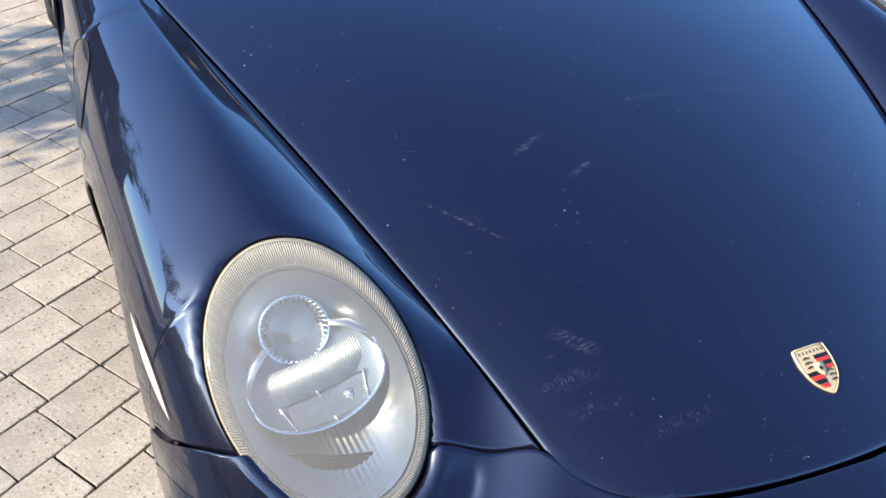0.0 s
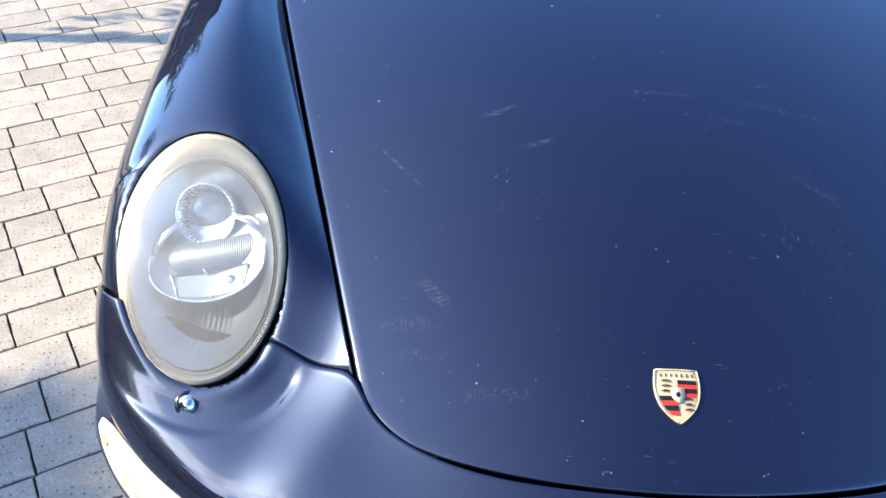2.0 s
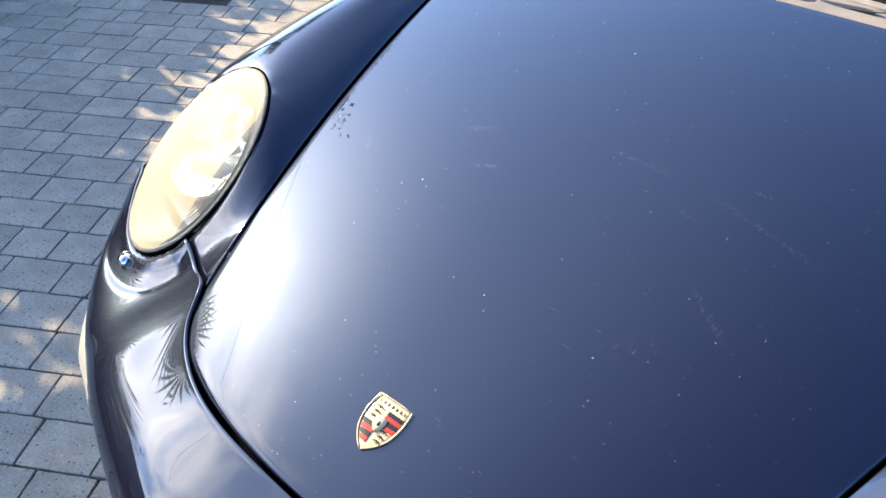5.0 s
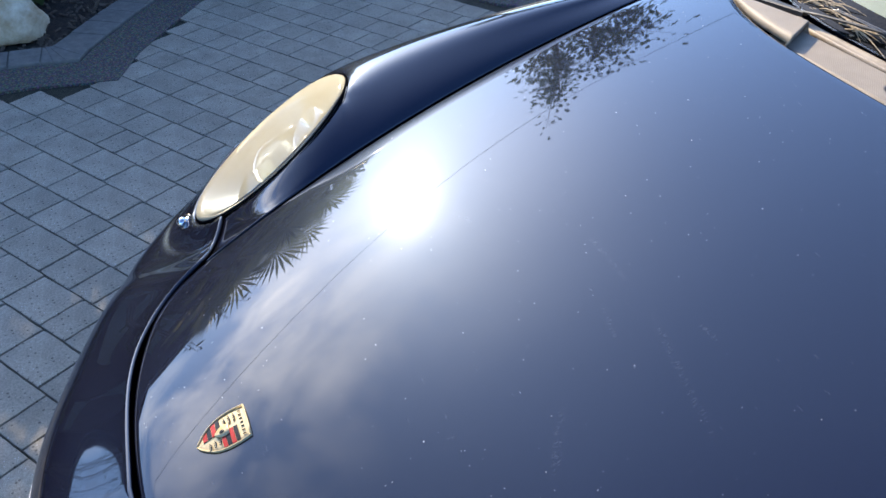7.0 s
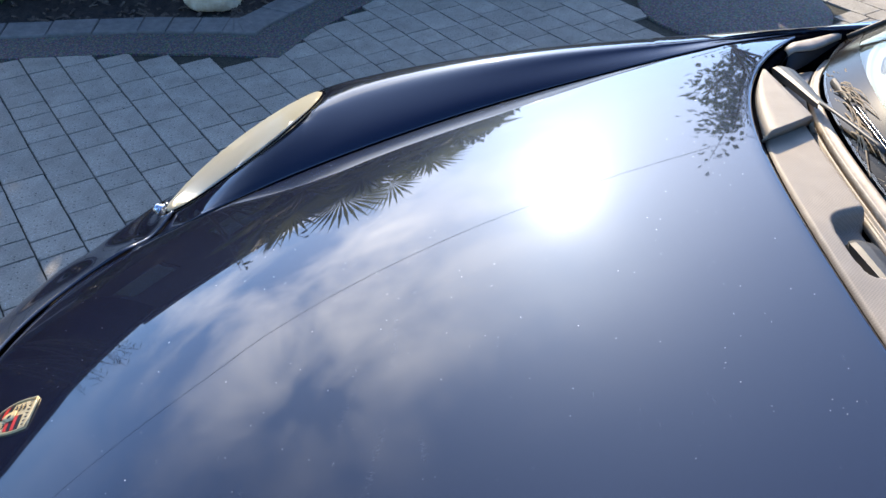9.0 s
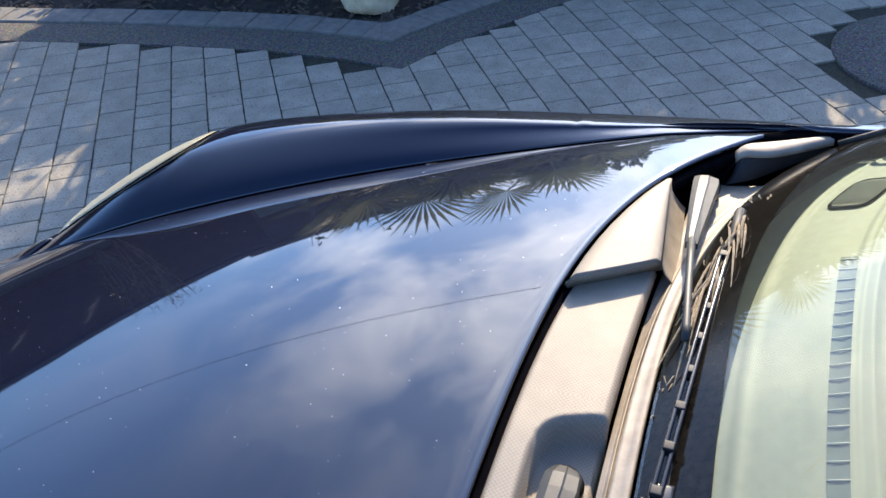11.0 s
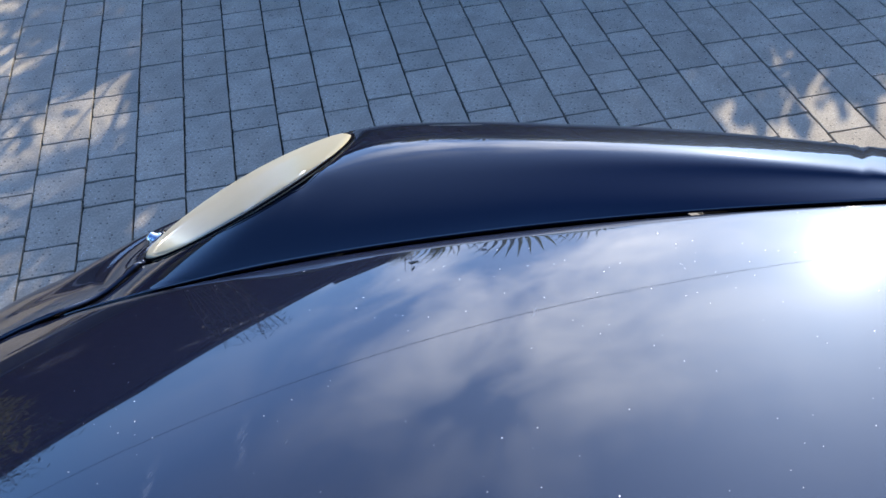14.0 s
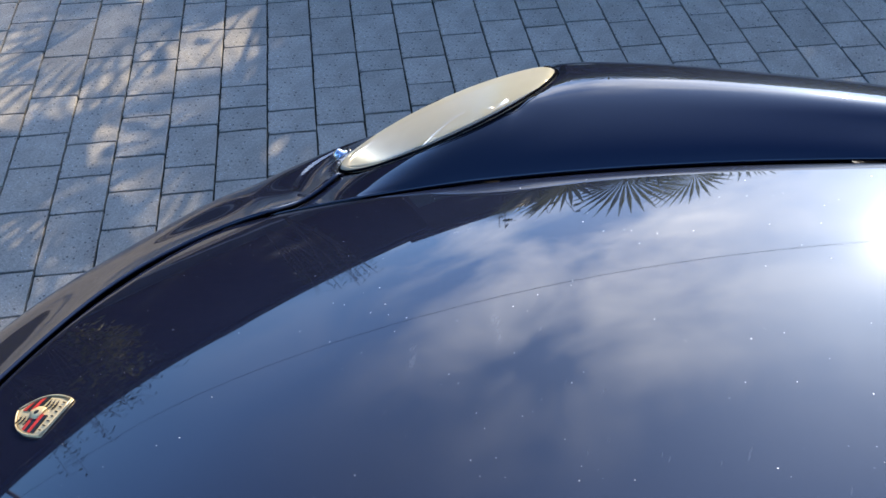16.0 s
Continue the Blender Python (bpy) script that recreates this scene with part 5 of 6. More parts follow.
wiper(-0.614, 1.519, 0.858, 0.13)
wiper(-0.058, 1.434, 0.866, 0.09)
rng = random.Random(77)
bits = []
for _ in range(90):
    x = rng.uniform(-0.56, 0.3)
    y = glass_y(x) + rng.uniform(0.002, 0.034)
    z = glass_z(x, y - glass_y(x)) + 0.002
    a, ln = rng.gauss(0.0, 0.5), rng.uniform(0.004, 0.022)
    d = Vector((math.cos(a), math.sin(a) * 0.5, rng.uniform(-0.05, 0.1))) * ln
    bits.append(tube([(x, y, z), (x + d.x, y + d.y, z + 0.3 * d.y + 0.001)], [rng.uniform(0.0006, 0.0018), 0.0005], 4))
for _ in range(24):
    x = rng.uniform(-0.495, -0.30)
    y = glass_y(x) + rng.uniform(0.008, 0.034)
    ln, a = rng.uniform(0.06, 0.15), rng.gauss(-0.06, 0.14)
    sag = rng.uniform(0.004, 0.012)
    bits.append(tube([(x + ln * t * math.cos(a), y + ln * t * math.sin(a), glass_z(x + ln * t * math.cos(a), y + ln * t * math.sin(a) - glass_y(x + ln * t * math.cos(a))) + 0.003 + sag * math.sin(math.pi * t)) for t in (0, 0.25, 0.5, 0.75, 1.0)], [0.0009, 0.0013, 0.0013, 0.0010, 0.0004], 4))
tagged(part("leaf_litter", joined(bits), LITTER, car, smooth=False), "dry needles and grit caught along the glass foot", kind="stuff")

# ---- fuel flap on the fender's flank
def flap_point(a, t):
    y, w = 1.275 + 0.085 * t * math.cos(a), 4.62 + 0.60 * t * math.sin(a)
    fx, fz = fender_section(y)
    return Vector((-(fx(w) + 0.0012), y, fz(w) + 0.0008))


flap = part("fuel_flap", grid(flap_point, [2 * math.pi * i / 48 for i in range(49)], [0.01, 0.35, 0.7, 0.985]), PAINT_PLAIN, car)
part("flap_seam", tube([flap_point(2 * math.pi * i / 48, 1.01) for i in range(49)], 0.0014, 5), BLACK, car)

# ---- the rest of the body: doors, rear quarters, roof, tail
half_w = spline([1.76, 2.2, 2.7, 3.1, 3.4, 3.8, 4.2, 4.42], [0.882, 0.872, 0.880, 0.915, 0.926, 0.905, 0.82, 0.70])
belt_z = spline([1.76, 2.2, 2.7, 3.1, 3.5, 3.9, 4.25, 4.42], [0.88, 0.905, 0.925, 0.93, 0.90, 0.83, 0.74, 0.66])


def flank(y, t, side, axle=3.33):
    low = arch_bottom(y, axle, 0.20)
    top = belt_z(y)
    z = top + (low - top) * t
    bow = math.sin(math.pi * min(1.0, 0.15 + 0.85 * (top - z) / 0.65))
    return Vector((side * (half_w(y) - 0.20 * (1 - bow) ** 1.5 - (0.03 if t == 1 else 0)), y, z))


YD = [1.765 + 0.955 * i / 24 for i in range(25)]
YR = [2.725 + (4.42 - 2.725) * i / 60 for i in range(61)]
for side in (-1, 1):
    door = part("door", grid(lambda y, t: flank(y, t, side), YD, [i / 20 for i in range(21)], flip=side > 0), PAINT_PLAIN, car)
    solid(door, 0.006)
    bm = bmesh.new()
    box(bm, (-0.012, -0.09, -0.014), (0.012, 0.09, 0.014), 0.008, Matrix.Translation((side * 0.872, 2.55, 0.80)))
    part("handle", bm, PAINT_PLAIN, door)
    quarter = part("rear_quarter", grid(lambda y, t: flank(y, t, side), YR, [i / 20 for i in range(21)], flip=side > 0), PAINT_PLAIN, car)
    solid(quarter, 0.006)
    part("side_window", grid(lambda u, t: Vector((side * (0.80 - 0.21 * t), 1.86 + 0.5 * t * (1 - u) + u * (1.25 - 0.35 * t), 0.90 + 0.34 * t - 0.06 * u * t)), [i / 12 for i in range(13)], [i / 6 for i in range(7)], flip=side > 0), SIDE_GLASS, car)
    mirror = part("door_mirror", lathe([(0.001, -0.05), (0.05, -0.045), (0.075, -0.02), (0.08, 0.01), (0.07, 0.04), (0.069, 0.041)], Matrix.Translation((side * 0.93, 1.98, 0.965)) @ Euler((radians(-90), 0, 0)).to_matrix().to_4x4() @ Matrix.Diagonal((1.15, 0.75, 1, 1)), 28), PAINT_PLAIN, car)
    part("mirror_glass", lathe([(0.066, 0.038), (0.0005, 0.039)], Matrix.Translation((side * 0.93, 1.98, 0.965)) @ Euler((radians(-90), 0, 0)).to_matrix().to_4x4() @ Matrix.Diagonal((1.15, 0.75, 1, 1)), 28), CHROME, mirror)
    part("mirror_foot", tube([(side * 0.82, 1.95, 0.91), (side * 0.88, 1.97, 0.93)], [0.025, 0.02], 8), BLACK_GLOSS, mirror)

roof = part("roof", grid(lambda t, a: Vector((a * (0.585 + 0.06 * t - 0.10 * t * t), 2.28 + 1.35 * t + 0.07 * a * a, 1.275 - 0.05 * a * a + 0.03 * math.sin(math.pi * min(t * 1.1, 1)) - 0.22 * t * t)), [i / 16 for i in range(17)], [-1 + i / 10 for i in range(21)], flip=True), PAINT_PLAIN, car)
solid(roof, 0.02)
part("rear_window", grid(lambda t, a: Vector((a * (0.545 + 0.03 * t), 3.63 + 0.32 * t + 0.07 * a * a * (1 - t), 1.055 - 0.05 * a * a - 0.17 * t)), [i / 6 for i in range(7)], [-1 + i / 10 for i in range(21)], flip=True), SIDE_GLASS, car)
tail = part("engine_lid", grid(lambda t, a: Vector((a * (0.80 - 0.12 * t), 3.40 + 1.02 * t if abs(a) > 0.75 else 3.90 + 0.52 * t, 0.90 - 0.24 * t * t - 0.05 * a * a)), [i / 12 for i in range(13)], [-1 + i / 12 for i in range(25)], flip=True), PAINT_PLAIN, car)
part("rear_panel", grid(lambda t, a: Vector((a * 0.72, 4.425 - 0.10 * a * a - 0.04 * t, 0.665 - 0.46 * t)), [i / 8 for i in range(9)], [-1 + i / 10 for i in range(21)]), PAINT_PLAIN, car)
part("underbody", grid(lambda t, a: Vector((a * (0.5 + 0.28 * min(1, t * 5)), 0.22 + 4.1 * t, 0.17)), [i / 8 for i in range(9)], [-1, 0, 1]), DARK_VOID, car)

def wheel(side, y, wide):
    """A tyre, a five-spoke rim, a hub cap and a brake disc."""
    m = Matrix.Translation((side * (0.905 - wide / 2 - 0.03), y, WHEEL_Z)) @ Euler((0, side * radians(90), 0)).to_matrix().to_4x4()
    h = wide / 2
    tyre = part("wheel", lathe([(0.225, -h + 0.01), (0.27, -h), (0.305, -h + 0.012), (0.318, -h + 0.035), (0.32, 0), (0.318, h - 0.035), (0.305, h - 0.012), (0.27, h), (0.232, h - 0.006), (0.225, h - 0.02)], m, 64), TYRE, car, "black road tyre on a silver wheel")
    part("rim", lathe([(0.226, h - 0.02), (0.230, h - 0.005), (0.222, h - 0.008), (0.212, h - 0.04), (0.20, -h + 0.02)], m, 64), ALLOY, tyre)
    for i in range(5):
        a = 2 * math.pi * i / 5
        p0 = m @ Vector((0.03 * math.cos(a), 0.03 * math.sin(a), h - 0.035))
        p1 = m @ Vector((0.215 * math.cos(a), 0.215 * math.sin(a), h - 0.02))
        part("spoke", tube([p0, p0.lerp(p1, 0.5), p1], [0.034, 0.024, 0.03], 8, 0.5, Vector((side, 0, 0))), ALLOY, tyre)
    part("hub_cap", lathe([(0.04, h - 0.03), (0.038, h - 0.018), (0.0005, h - 0.014)], m, 24), ALLOY, tyre)
    part("brake_disc", lathe([(0.16, h - 0.09), (0.0005, h - 0.089)], m, 32), DARK_VOID, tyre)


for side in (-1, 1):
    wheel(side, AXLE, 0.22)
    wheel(side, 3.33, 0.27)
    for y in (AXLE, 3.33):
        part("arch_liner", grid(lambda a, t: Vector((side * (0.86 - 0.28 * t), y + 0.36 * math.cos(a), WHEEL_Z + 0.36 * math.sin(a))), [math.pi * i / 20 for i in range(21)], [0, 1]), DARK_VOID, car, "black plastic wheel arch liner")


# ---------------------------------------------------------------- ground, paving and bed
ground = part("ground", grid(lambda u, v: Vector((u, v, -0.06)), [-400, -60, -12, -6, 0, 6, 12, 60, 400], [-400, -60, -12, -6, 0, 6, 12, 60, 400], flip=False), FAR_GROUND)
tagged(ground, "dull earth and grass ground round the drive", "ground", kind="structure")
pavement = part("pavement", grid(lambda u, v: Vector((u, v, -0.009)), [-9, -3, 0, 3, 5.5], [-8, -3, 0, 3, 8]), SAND)
tagged(pavement, "pale concrete block paving with sanded joints", "paving", kind="structure")

ROW = Vector((math.cos(radians(31.8)), math.sin(radians(31.8))))
ACROSS = Vector((-ROW.y, ROW.x))
PITCH, FIRST = 0.1359, 0.0112
# the bed's paved edge, from the front of the drive to its corner and away
BED = [Vector(p) for p in ((-2.30, -3.2), (-2.44, -2.2), (-2.53, -1.60), (-2.62, -0.95), (-2.668, -0.38), (-2.655, -0.03), (-2.61, 0.273), (-2.86, 0.385), (-3.19, 0.600), (-3.46, 0.790), (-4.4, 1.45), (-5.6, 2.3))]
DISC_C, DISC_R = Vector((-3.15, 2.36)), 0.45


def in_bed(p, grow=0.0):
    """Whether p lies behind the bed's edge."""
    inside = False
    poly = BED + [Vector((-9, 2.3)), Vector((-9, -3.2))]
    for i in range(len(poly)):
        a, b = poly[i], poly[(i + 1) % len(poly)]
        if (a.y > p.y) != (b.y > p.y) and p.x < a.x + (p.y - a.y) * (b.x - a.x) / (b.y - a.y):
            inside = not inside
    return inside


LENGTHS = (0.105, 0.140, 0.175, 0.210)
JOINT, DEPTH, CHAMFER = 0.0038, 0.03, 0.0012


def paver_block(length, seed=0):
    """One tumbled block round its own middle, its edges uneven and a little worn."""
    rng = random.Random(seed)
    hl, hw = (length - JOINT) / 2, (PITCH - JOINT) / 2
    outline = []
    for i in range(4):
        a, b = ((-1, -1), (1, -1), (1, 1), (-1, 1))[i], ((1, -1), (1, 1), (-1, 1), (-1, -1))[i]
        outline += [(a[0] + (b[0] - a[0]) * f, a[1] + (b[1] - a[1]) * f, rng.uniform(-0.0017, 0.0013) - (0.0007 if f == 0 else 0)) for f in (0, 0.16, 0.31, 0.47, 0.6, 0.74, 0.88)]
    vs = []
    for ins, z in ((0.0, -DEPTH), (0.0, -CHAMFER), (CHAMFER * 1.3, 0.0)):
        for x, y, j in outline:
            k = ins - j
            vs.append((x * hl - math.copysign(k if abs(x) == 1 else 0, x), y * hw - math.copysign(k if abs(y) == 1 else 0, y), z))
    n = len(outline)
    fs = [tuple(range(2 * n, 3 * n))]
    for r in range(2):
        for j in range(n):
            k = (j + 1) % n
            fs.append((r * n + j, r * n + k, r * n + n + k, r * n + n + j))
    return vs, fs


def paver_places():
    rng = random.Random(7)
    out = []
    for k in range(-60, 60):
        c = FIRST + PITCH * (k + 0.5)
        s = -9.0 + rng.random() * 0.2
        while s < 9.0:
            ln = rng.choices(LENGTHS, (1.6, 3, 3, 2.4))[0]
            p = ROW * (s + ln / 2) + ACROSS * c
            s += ln
            if -5.8 < p.x < 3.6 and -3.6 < p.y < 6.0 and not in_bed(p) and (p - DISC_C).length > DISC_R + 0.03:
                out.append((p, ln, rng.uniform(-0.0008, 0.0008), rng.uniform(-0.004, 0.004), rng.uniform(-0.5, 0.5), rng.uniform(-0.004, 0.004)))
    return out


PLACES = paver_places()
near = [q for q in PLACES if -2.15 < q[0].x < -0.92 and -1.0 < q[0].y < 1.75]
near = sorted(near, key=lambda q: (q[0] - Vector((-1.2, 0.4))).length)[:300]
near_set = {id(q) for q in near}
far_v, far_f = [], []
BLOCKS = {(ln, k): paver_block(ln, 10 * k + i) for i, ln in enumerate(LENGTHS) for k in range(5)}
for q in PLACES:
    if id(q) in near_set:
        continue
    p, ln, dz, tilt, turn, tip = q
    m = Matrix.Translation((p.x, p.y, dz)) @ Euler((tilt, tip, math.atan2(ROW.y, ROW.x) + radians(turn))).to_matrix().to_4x4()
    vs, fs = BLOCKS[ln, len(far_v) % 5]
    o = len(far_v)
    far_v.extend(m @ Vector(v) for v in vs)
    far_f.extend(tuple(o + i for i in f) for f in fs)
tagged(part("paving_field", (far_v, far_f), PAVER_FIELD, pavement, "pale concrete blocks of mixed length", smooth=False), kind="stuff")


def offset_line(d):
    """The bed's edge moved by d towards the bed."""
    out = []
    for i, p in enumerate(BED):
        a = (p - BED[i - 1]).normalized() if i else (BED[1] - p).normalized()
        b = (BED[i + 1] - p).normalized() if i < len(BED) - 1 else a
        na, nb = Vector((-a.y, a.x)), Vector((-b.y, b.x))
        n = (na + nb).normalized()
        out.append(p + n * d / max(0.5, n.dot(na)))
    return out


def band(d0, d1, z, name, mat, parent, label, kind="", thick=0.05):
    a, b = offset_line(d0), offset_line(d1)
    vs = [(p.x, p.y, z) for p in a] + [(p.x, p.y, z) for p in b] + [(p.x, p.y, z - thick) for p in a] + [(p.x, p.y, z - thick) for p in b]
    n = len(a)
    fs = []
    for i in range(n - 1):
        fs += [(i, i + 1, n + i + 1, n + i), (2 * n + i, 2 * n + i + 1, i + 1, i), (n + i, n + i + 1, 3 * n + i + 1, 3 * n + i)]
    return part(name, (vs, fs), mat, parent, label, smooth=False)


strip = band(0.004, 0.215, 0.002, "kerb_strip", AGGREGATE, None, "")
tagged(strip, "grey exposed aggregate strip along the bed", "edging", kind="structure")
# slabs laid along the strip, one by one
edging = tagged(band(0.22, 0.385, -0.012, "slab_edging", SAND, None, ""), "row of smooth grey edging slabs", "edging", kind="structure")
inner, outer = offset_line(0.222), offset_line(0.383)


def walk_line(line, n):
    """n + 1 points at even steps of the index along a bent line."""
    out = []
    for i in range(n + 1):
        f = (len(line) - 1) * i / n
        k = min(int(f), len(line) - 2)
        out.append(line[k].lerp(line[k + 1], f - k))
    return out


pa, pb = walk_line(inner, 33), walk_line(outer, 33)
rng = random.Random(3)
for i in range(33):
    q = [pa[i].lerp(pa[i + 1], 0.012), pa[i].lerp(pa[i + 1], 0.988), pb[i].lerp(pb[i + 1], 0.988), pb[i].lerp(pb[i + 1], 0.012)]
    c = sum(q, Vector((0, 0))) / 4
    z = 0.012 + rng.uniform(-0.002, 0.002)
    vs = [(p.x, p.y, -0.03) for p in q] + [(p.x, p.y, z - 0.004) for p in q] + [(*(p.lerp(c, 0.035)), z) for p in q]
    fs = [(8, 9, 10, 11)] + [(r * 4 + j, r * 4 + (j + 1) % 4, r * 4 + 4 + (j + 1) % 4, r * 4 + 4 + j) for r in range(2) for j in range(4)]
    part("slab", (vs, fs), SLAB, edging, smooth=False)

disc = part("drain_cover", lathe([(DISC_R, -0.03), (DISC_R, 0.001), (DISC_R - 0.006, 0.004), (0.25, 0.005), (0.0005, 0.005)], Matrix.Translation((DISC_C.x, DISC_C.y, 0)), 72), AGGREGATE)
tagged(disc, "round exposed aggregate disc set in the paving", "drain cover", kind="structure")

# soil: a lumpy sheet behind the slabs
soil_line = offset_line(0.386)


def soil_point(i, t):
    f = (len(soil_line) - 1) * i
    k = min(int(f), len(soil_line) - 2)
    p = soil_line[k].lerp(soil_line[k + 1], f - k)
    far = Vector((-5.4, p.y * 0.5 - 0.6))
    w = p.lerp(far, t)
    return Vector((w.x, w.y, -0.01 + 0.05 * min(1, t * 6) + 0.05 * noise.noise((w.x * 4, w.y * 4, 0)) * min(1, t * 8) + 0.025 * noise.noise((w.x * 21, w.y * 21, 3))))


soil = part("soil", grid(soil_point, [i / 110 for i in range(111)], [(j / 40) ** 1.4 for j in range(41)], flip=True), SOIL_AND_SHADE)
tagged(soil, "dark bark-covered soil of the planting bed", "soil", kind="structure")
rng = random.Random(11)
chips = []
for _ in range(1500):
    i, t = rng.random(), rng.random() ** 2 * 0.5
    p = soil_point(i, t)
    m = Matrix.Translation(p + Vector((0, 0, 0.006))) @ Euler((rng.uniform(-0.7, 0.7), rng.uniform(-0.7, 0.7), rng.uniform(0, 6))).to_matrix().to_4x4()
    a, b = rng.uniform(0.008, 0.03), rng.uniform(0.004, 0.012)
    vs = [m @ Vector(v) for v in ((-a, -b, -0.003), (a, -b * 0.6, -0.003), (a, b, -0.003), (-a, b * 0.7, -0.003), (-a * 0.8, -b * 0.8, 0.004), (a * 0.8, -b * 0.5, 0.004), (a * 0.8, b * 0.8, 0.004), (-a * 0.8, b * 0.5, 0.004))]
    chips.append((vs, [(4, 5, 6, 7), (0, 1, 5, 4), (1, 2, 6, 5), (2, 3, 7, 6), (3, 0, 4, 7)]))
tagged(part("bark_chips", joined(chips), BARK, None, "loose brown bark chips on the soil", smooth=False), category="mulch", kind="stuff")


def rock_at(name, p, size, seed, label):
    bm = bmesh.new()
    bmesh.ops.create_icosphere(bm, subdivisions=4, radius=1.0)
    for v in bm.verts:
        d = 1 + 0.28 * noise.noise(v.co * 1.3 + Vector((seed, 0, 0))) + 0.10 * noise.noise(v.co * 4 + Vector((0, seed, 0))) + 0.03 * noise.noise(v.co * 13)
        v.co = Vector((v.co.x * size[0], v.co.y * size[1], max(v.co.z, -0.55) * size[2])) * d
    bmesh.ops.translate(bm, verts=bm.verts, vec=p)
    return tagged(part(name, bm, ROCK), label, "rock")


rock_at("rock", (-3.19, -0.10, 0.07), (0.085, 0.14, 0.115), 4.0, "rough pale sandstone rock at the bed's edge")


def leaf_cloud(points, size, rng, droop=0.0):
    """A small bent leaf at each (place, direction)."""
    pieces = []
    for p, d in points:
        d = d.normalized()
        s = d.cross(Vector((0, 0, 1)))
        s = s.normalized() if s.length > 1e-3 else Vector((1, 0, 0))
        s = (s + Vector((rng.uniform(-0.6, 0.6), rng.uniform(-0.6, 0.6), rng.uniform(-0.6, 0.6)))).normalized()
        ln = size * rng.uniform(0.6, 1.3)
        w = ln * rng.uniform(0.22, 0.34)
        n = d.cross(s).normalized()
        vs = [p, p + d * ln * 0.45 + s * w + n * 0.1 * ln, p + d * ln + Vector((0, 0, -droop * ln)), p + d * ln * 0.45 - s * w + n * 0.1 * ln]
        pieces.append((vs, [(0, 1, 2), (0, 2, 3)]))
    return joined(pieces)


def bush(name, p, r, h, count, size, mat, seed, label, category="shrub"):
    """Stems from one root, clothed in leaves of uneven density."""
    rng = random.Random(seed)
    stems, leaves = [], []
    base = Vector(p)
    for _ in range(max(6, count // 90)):
        a, lean = rng.uniform(0, 6.28), rng.uniform(0.1, 1.0)
        tip = base + Vector((math.cos(a) * r * lean, math.sin(a) * r * lean, h * rng.uniform(0.6, 1.05) * (1.1 - 0.35 * lean)))
        mid = base.lerp(tip, 0.5) + Vector((0, 0, h * 0.12))
        stems.append(tube([base, mid, tip], [0.008 + 0.004 * h, 0.006, 0.002], 5))
        for _ in range(count // max(6, count // 90)):
            t = rng.uniform(0.25, 1.0)
            q = base.lerp(mid, t * 2) if t < 0.5 else mid.lerp(tip, t * 2 - 1)
            off = Vector((rng.gauss(0, 1), rng.gauss(0, 1), rng.gauss(0, 0.8)))
            leaves.append((q + off * r * 0.13, off + Vector((0, 0, 0.3))))
    body = part(name, joined(stems), BARK)
    part("foliage", leaf_cloud(leaves, size, rng, 0.2), mat, body, smooth=False)
    return tagged(body, label, category)


PLANTS = ((-3.30, -1.05, 0.24, 0.30), (-3.42, -0.62, 0.30, 0.38), (-3.36, -1.55, 0.22, 0.28), (-3.55, 0.02, 0.2, 0.3), (-3.9, -0.3, 0.35, 0.55), (-3.8, -1.2, 0.35, 0.6), (-3.62, -2.0, 0.3, 0.4))
for i, (x, y, r, h) in enumerate(PLANTS):
    bush("shrub", (x, y, 0.02), r, h, 700, 0.055, LEAF, 20 + i, "low dark green shrub growing in the bed")


# ---------------------------------------------------------------- what the paint mirrors and what casts the shade
def hedge(name, stations, depth, count, mat, seed, label):
    """A clipped row: a dark core for the shade inside, and a skin of leaves. stations: (x, y, height)."""
    rng = random.Random(seed)
    core_v, core_f, leaves = [], [], []
    for x, y, h in stations:
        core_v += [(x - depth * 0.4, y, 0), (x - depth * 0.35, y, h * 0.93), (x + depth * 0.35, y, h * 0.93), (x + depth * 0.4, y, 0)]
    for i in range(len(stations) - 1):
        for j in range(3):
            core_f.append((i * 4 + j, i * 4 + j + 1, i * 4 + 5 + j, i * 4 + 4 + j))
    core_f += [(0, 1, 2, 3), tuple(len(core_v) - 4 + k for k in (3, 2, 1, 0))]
    for _ in range(count):
        f = rng.random() * (len(stations) - 1)
        k = int(f)
        a, b = stations[k], stations[k + 1]
        x, y, h = (a[i] + (b[i] - a[i]) * (f - k) for i in range(3))
        face = rng.random()
        if face < 0.45:
            p, d = Vector((x + rng.uniform(-0.45, 0.45) * depth, y, h * rng.uniform(0.88, 1.03))), Vector((rng.gauss(0, 0.5), rng.gauss(0, 0.5), 1))
        else:
            sg = 1 if face < 0.85 else -1
            p, d = Vector((x + sg * depth * rng.uniform(0.36, 0.52), y, h * rng.random())), Vector((sg, rng.gauss(0, 0.6), rng.gauss(0.2, 0.6)))
        leaves.append((p, d))
    # soil-dark core stands in for the shade deep between the leaves
    body = part(name, (core_v, core_f), SOIL_AND_SHADE, smooth=False)
    part("foliage", leaf_cloud(leaves, 0.11, rng, 0.1), mat, body, smooth=False)
    return tagged(body, label, "hedge")


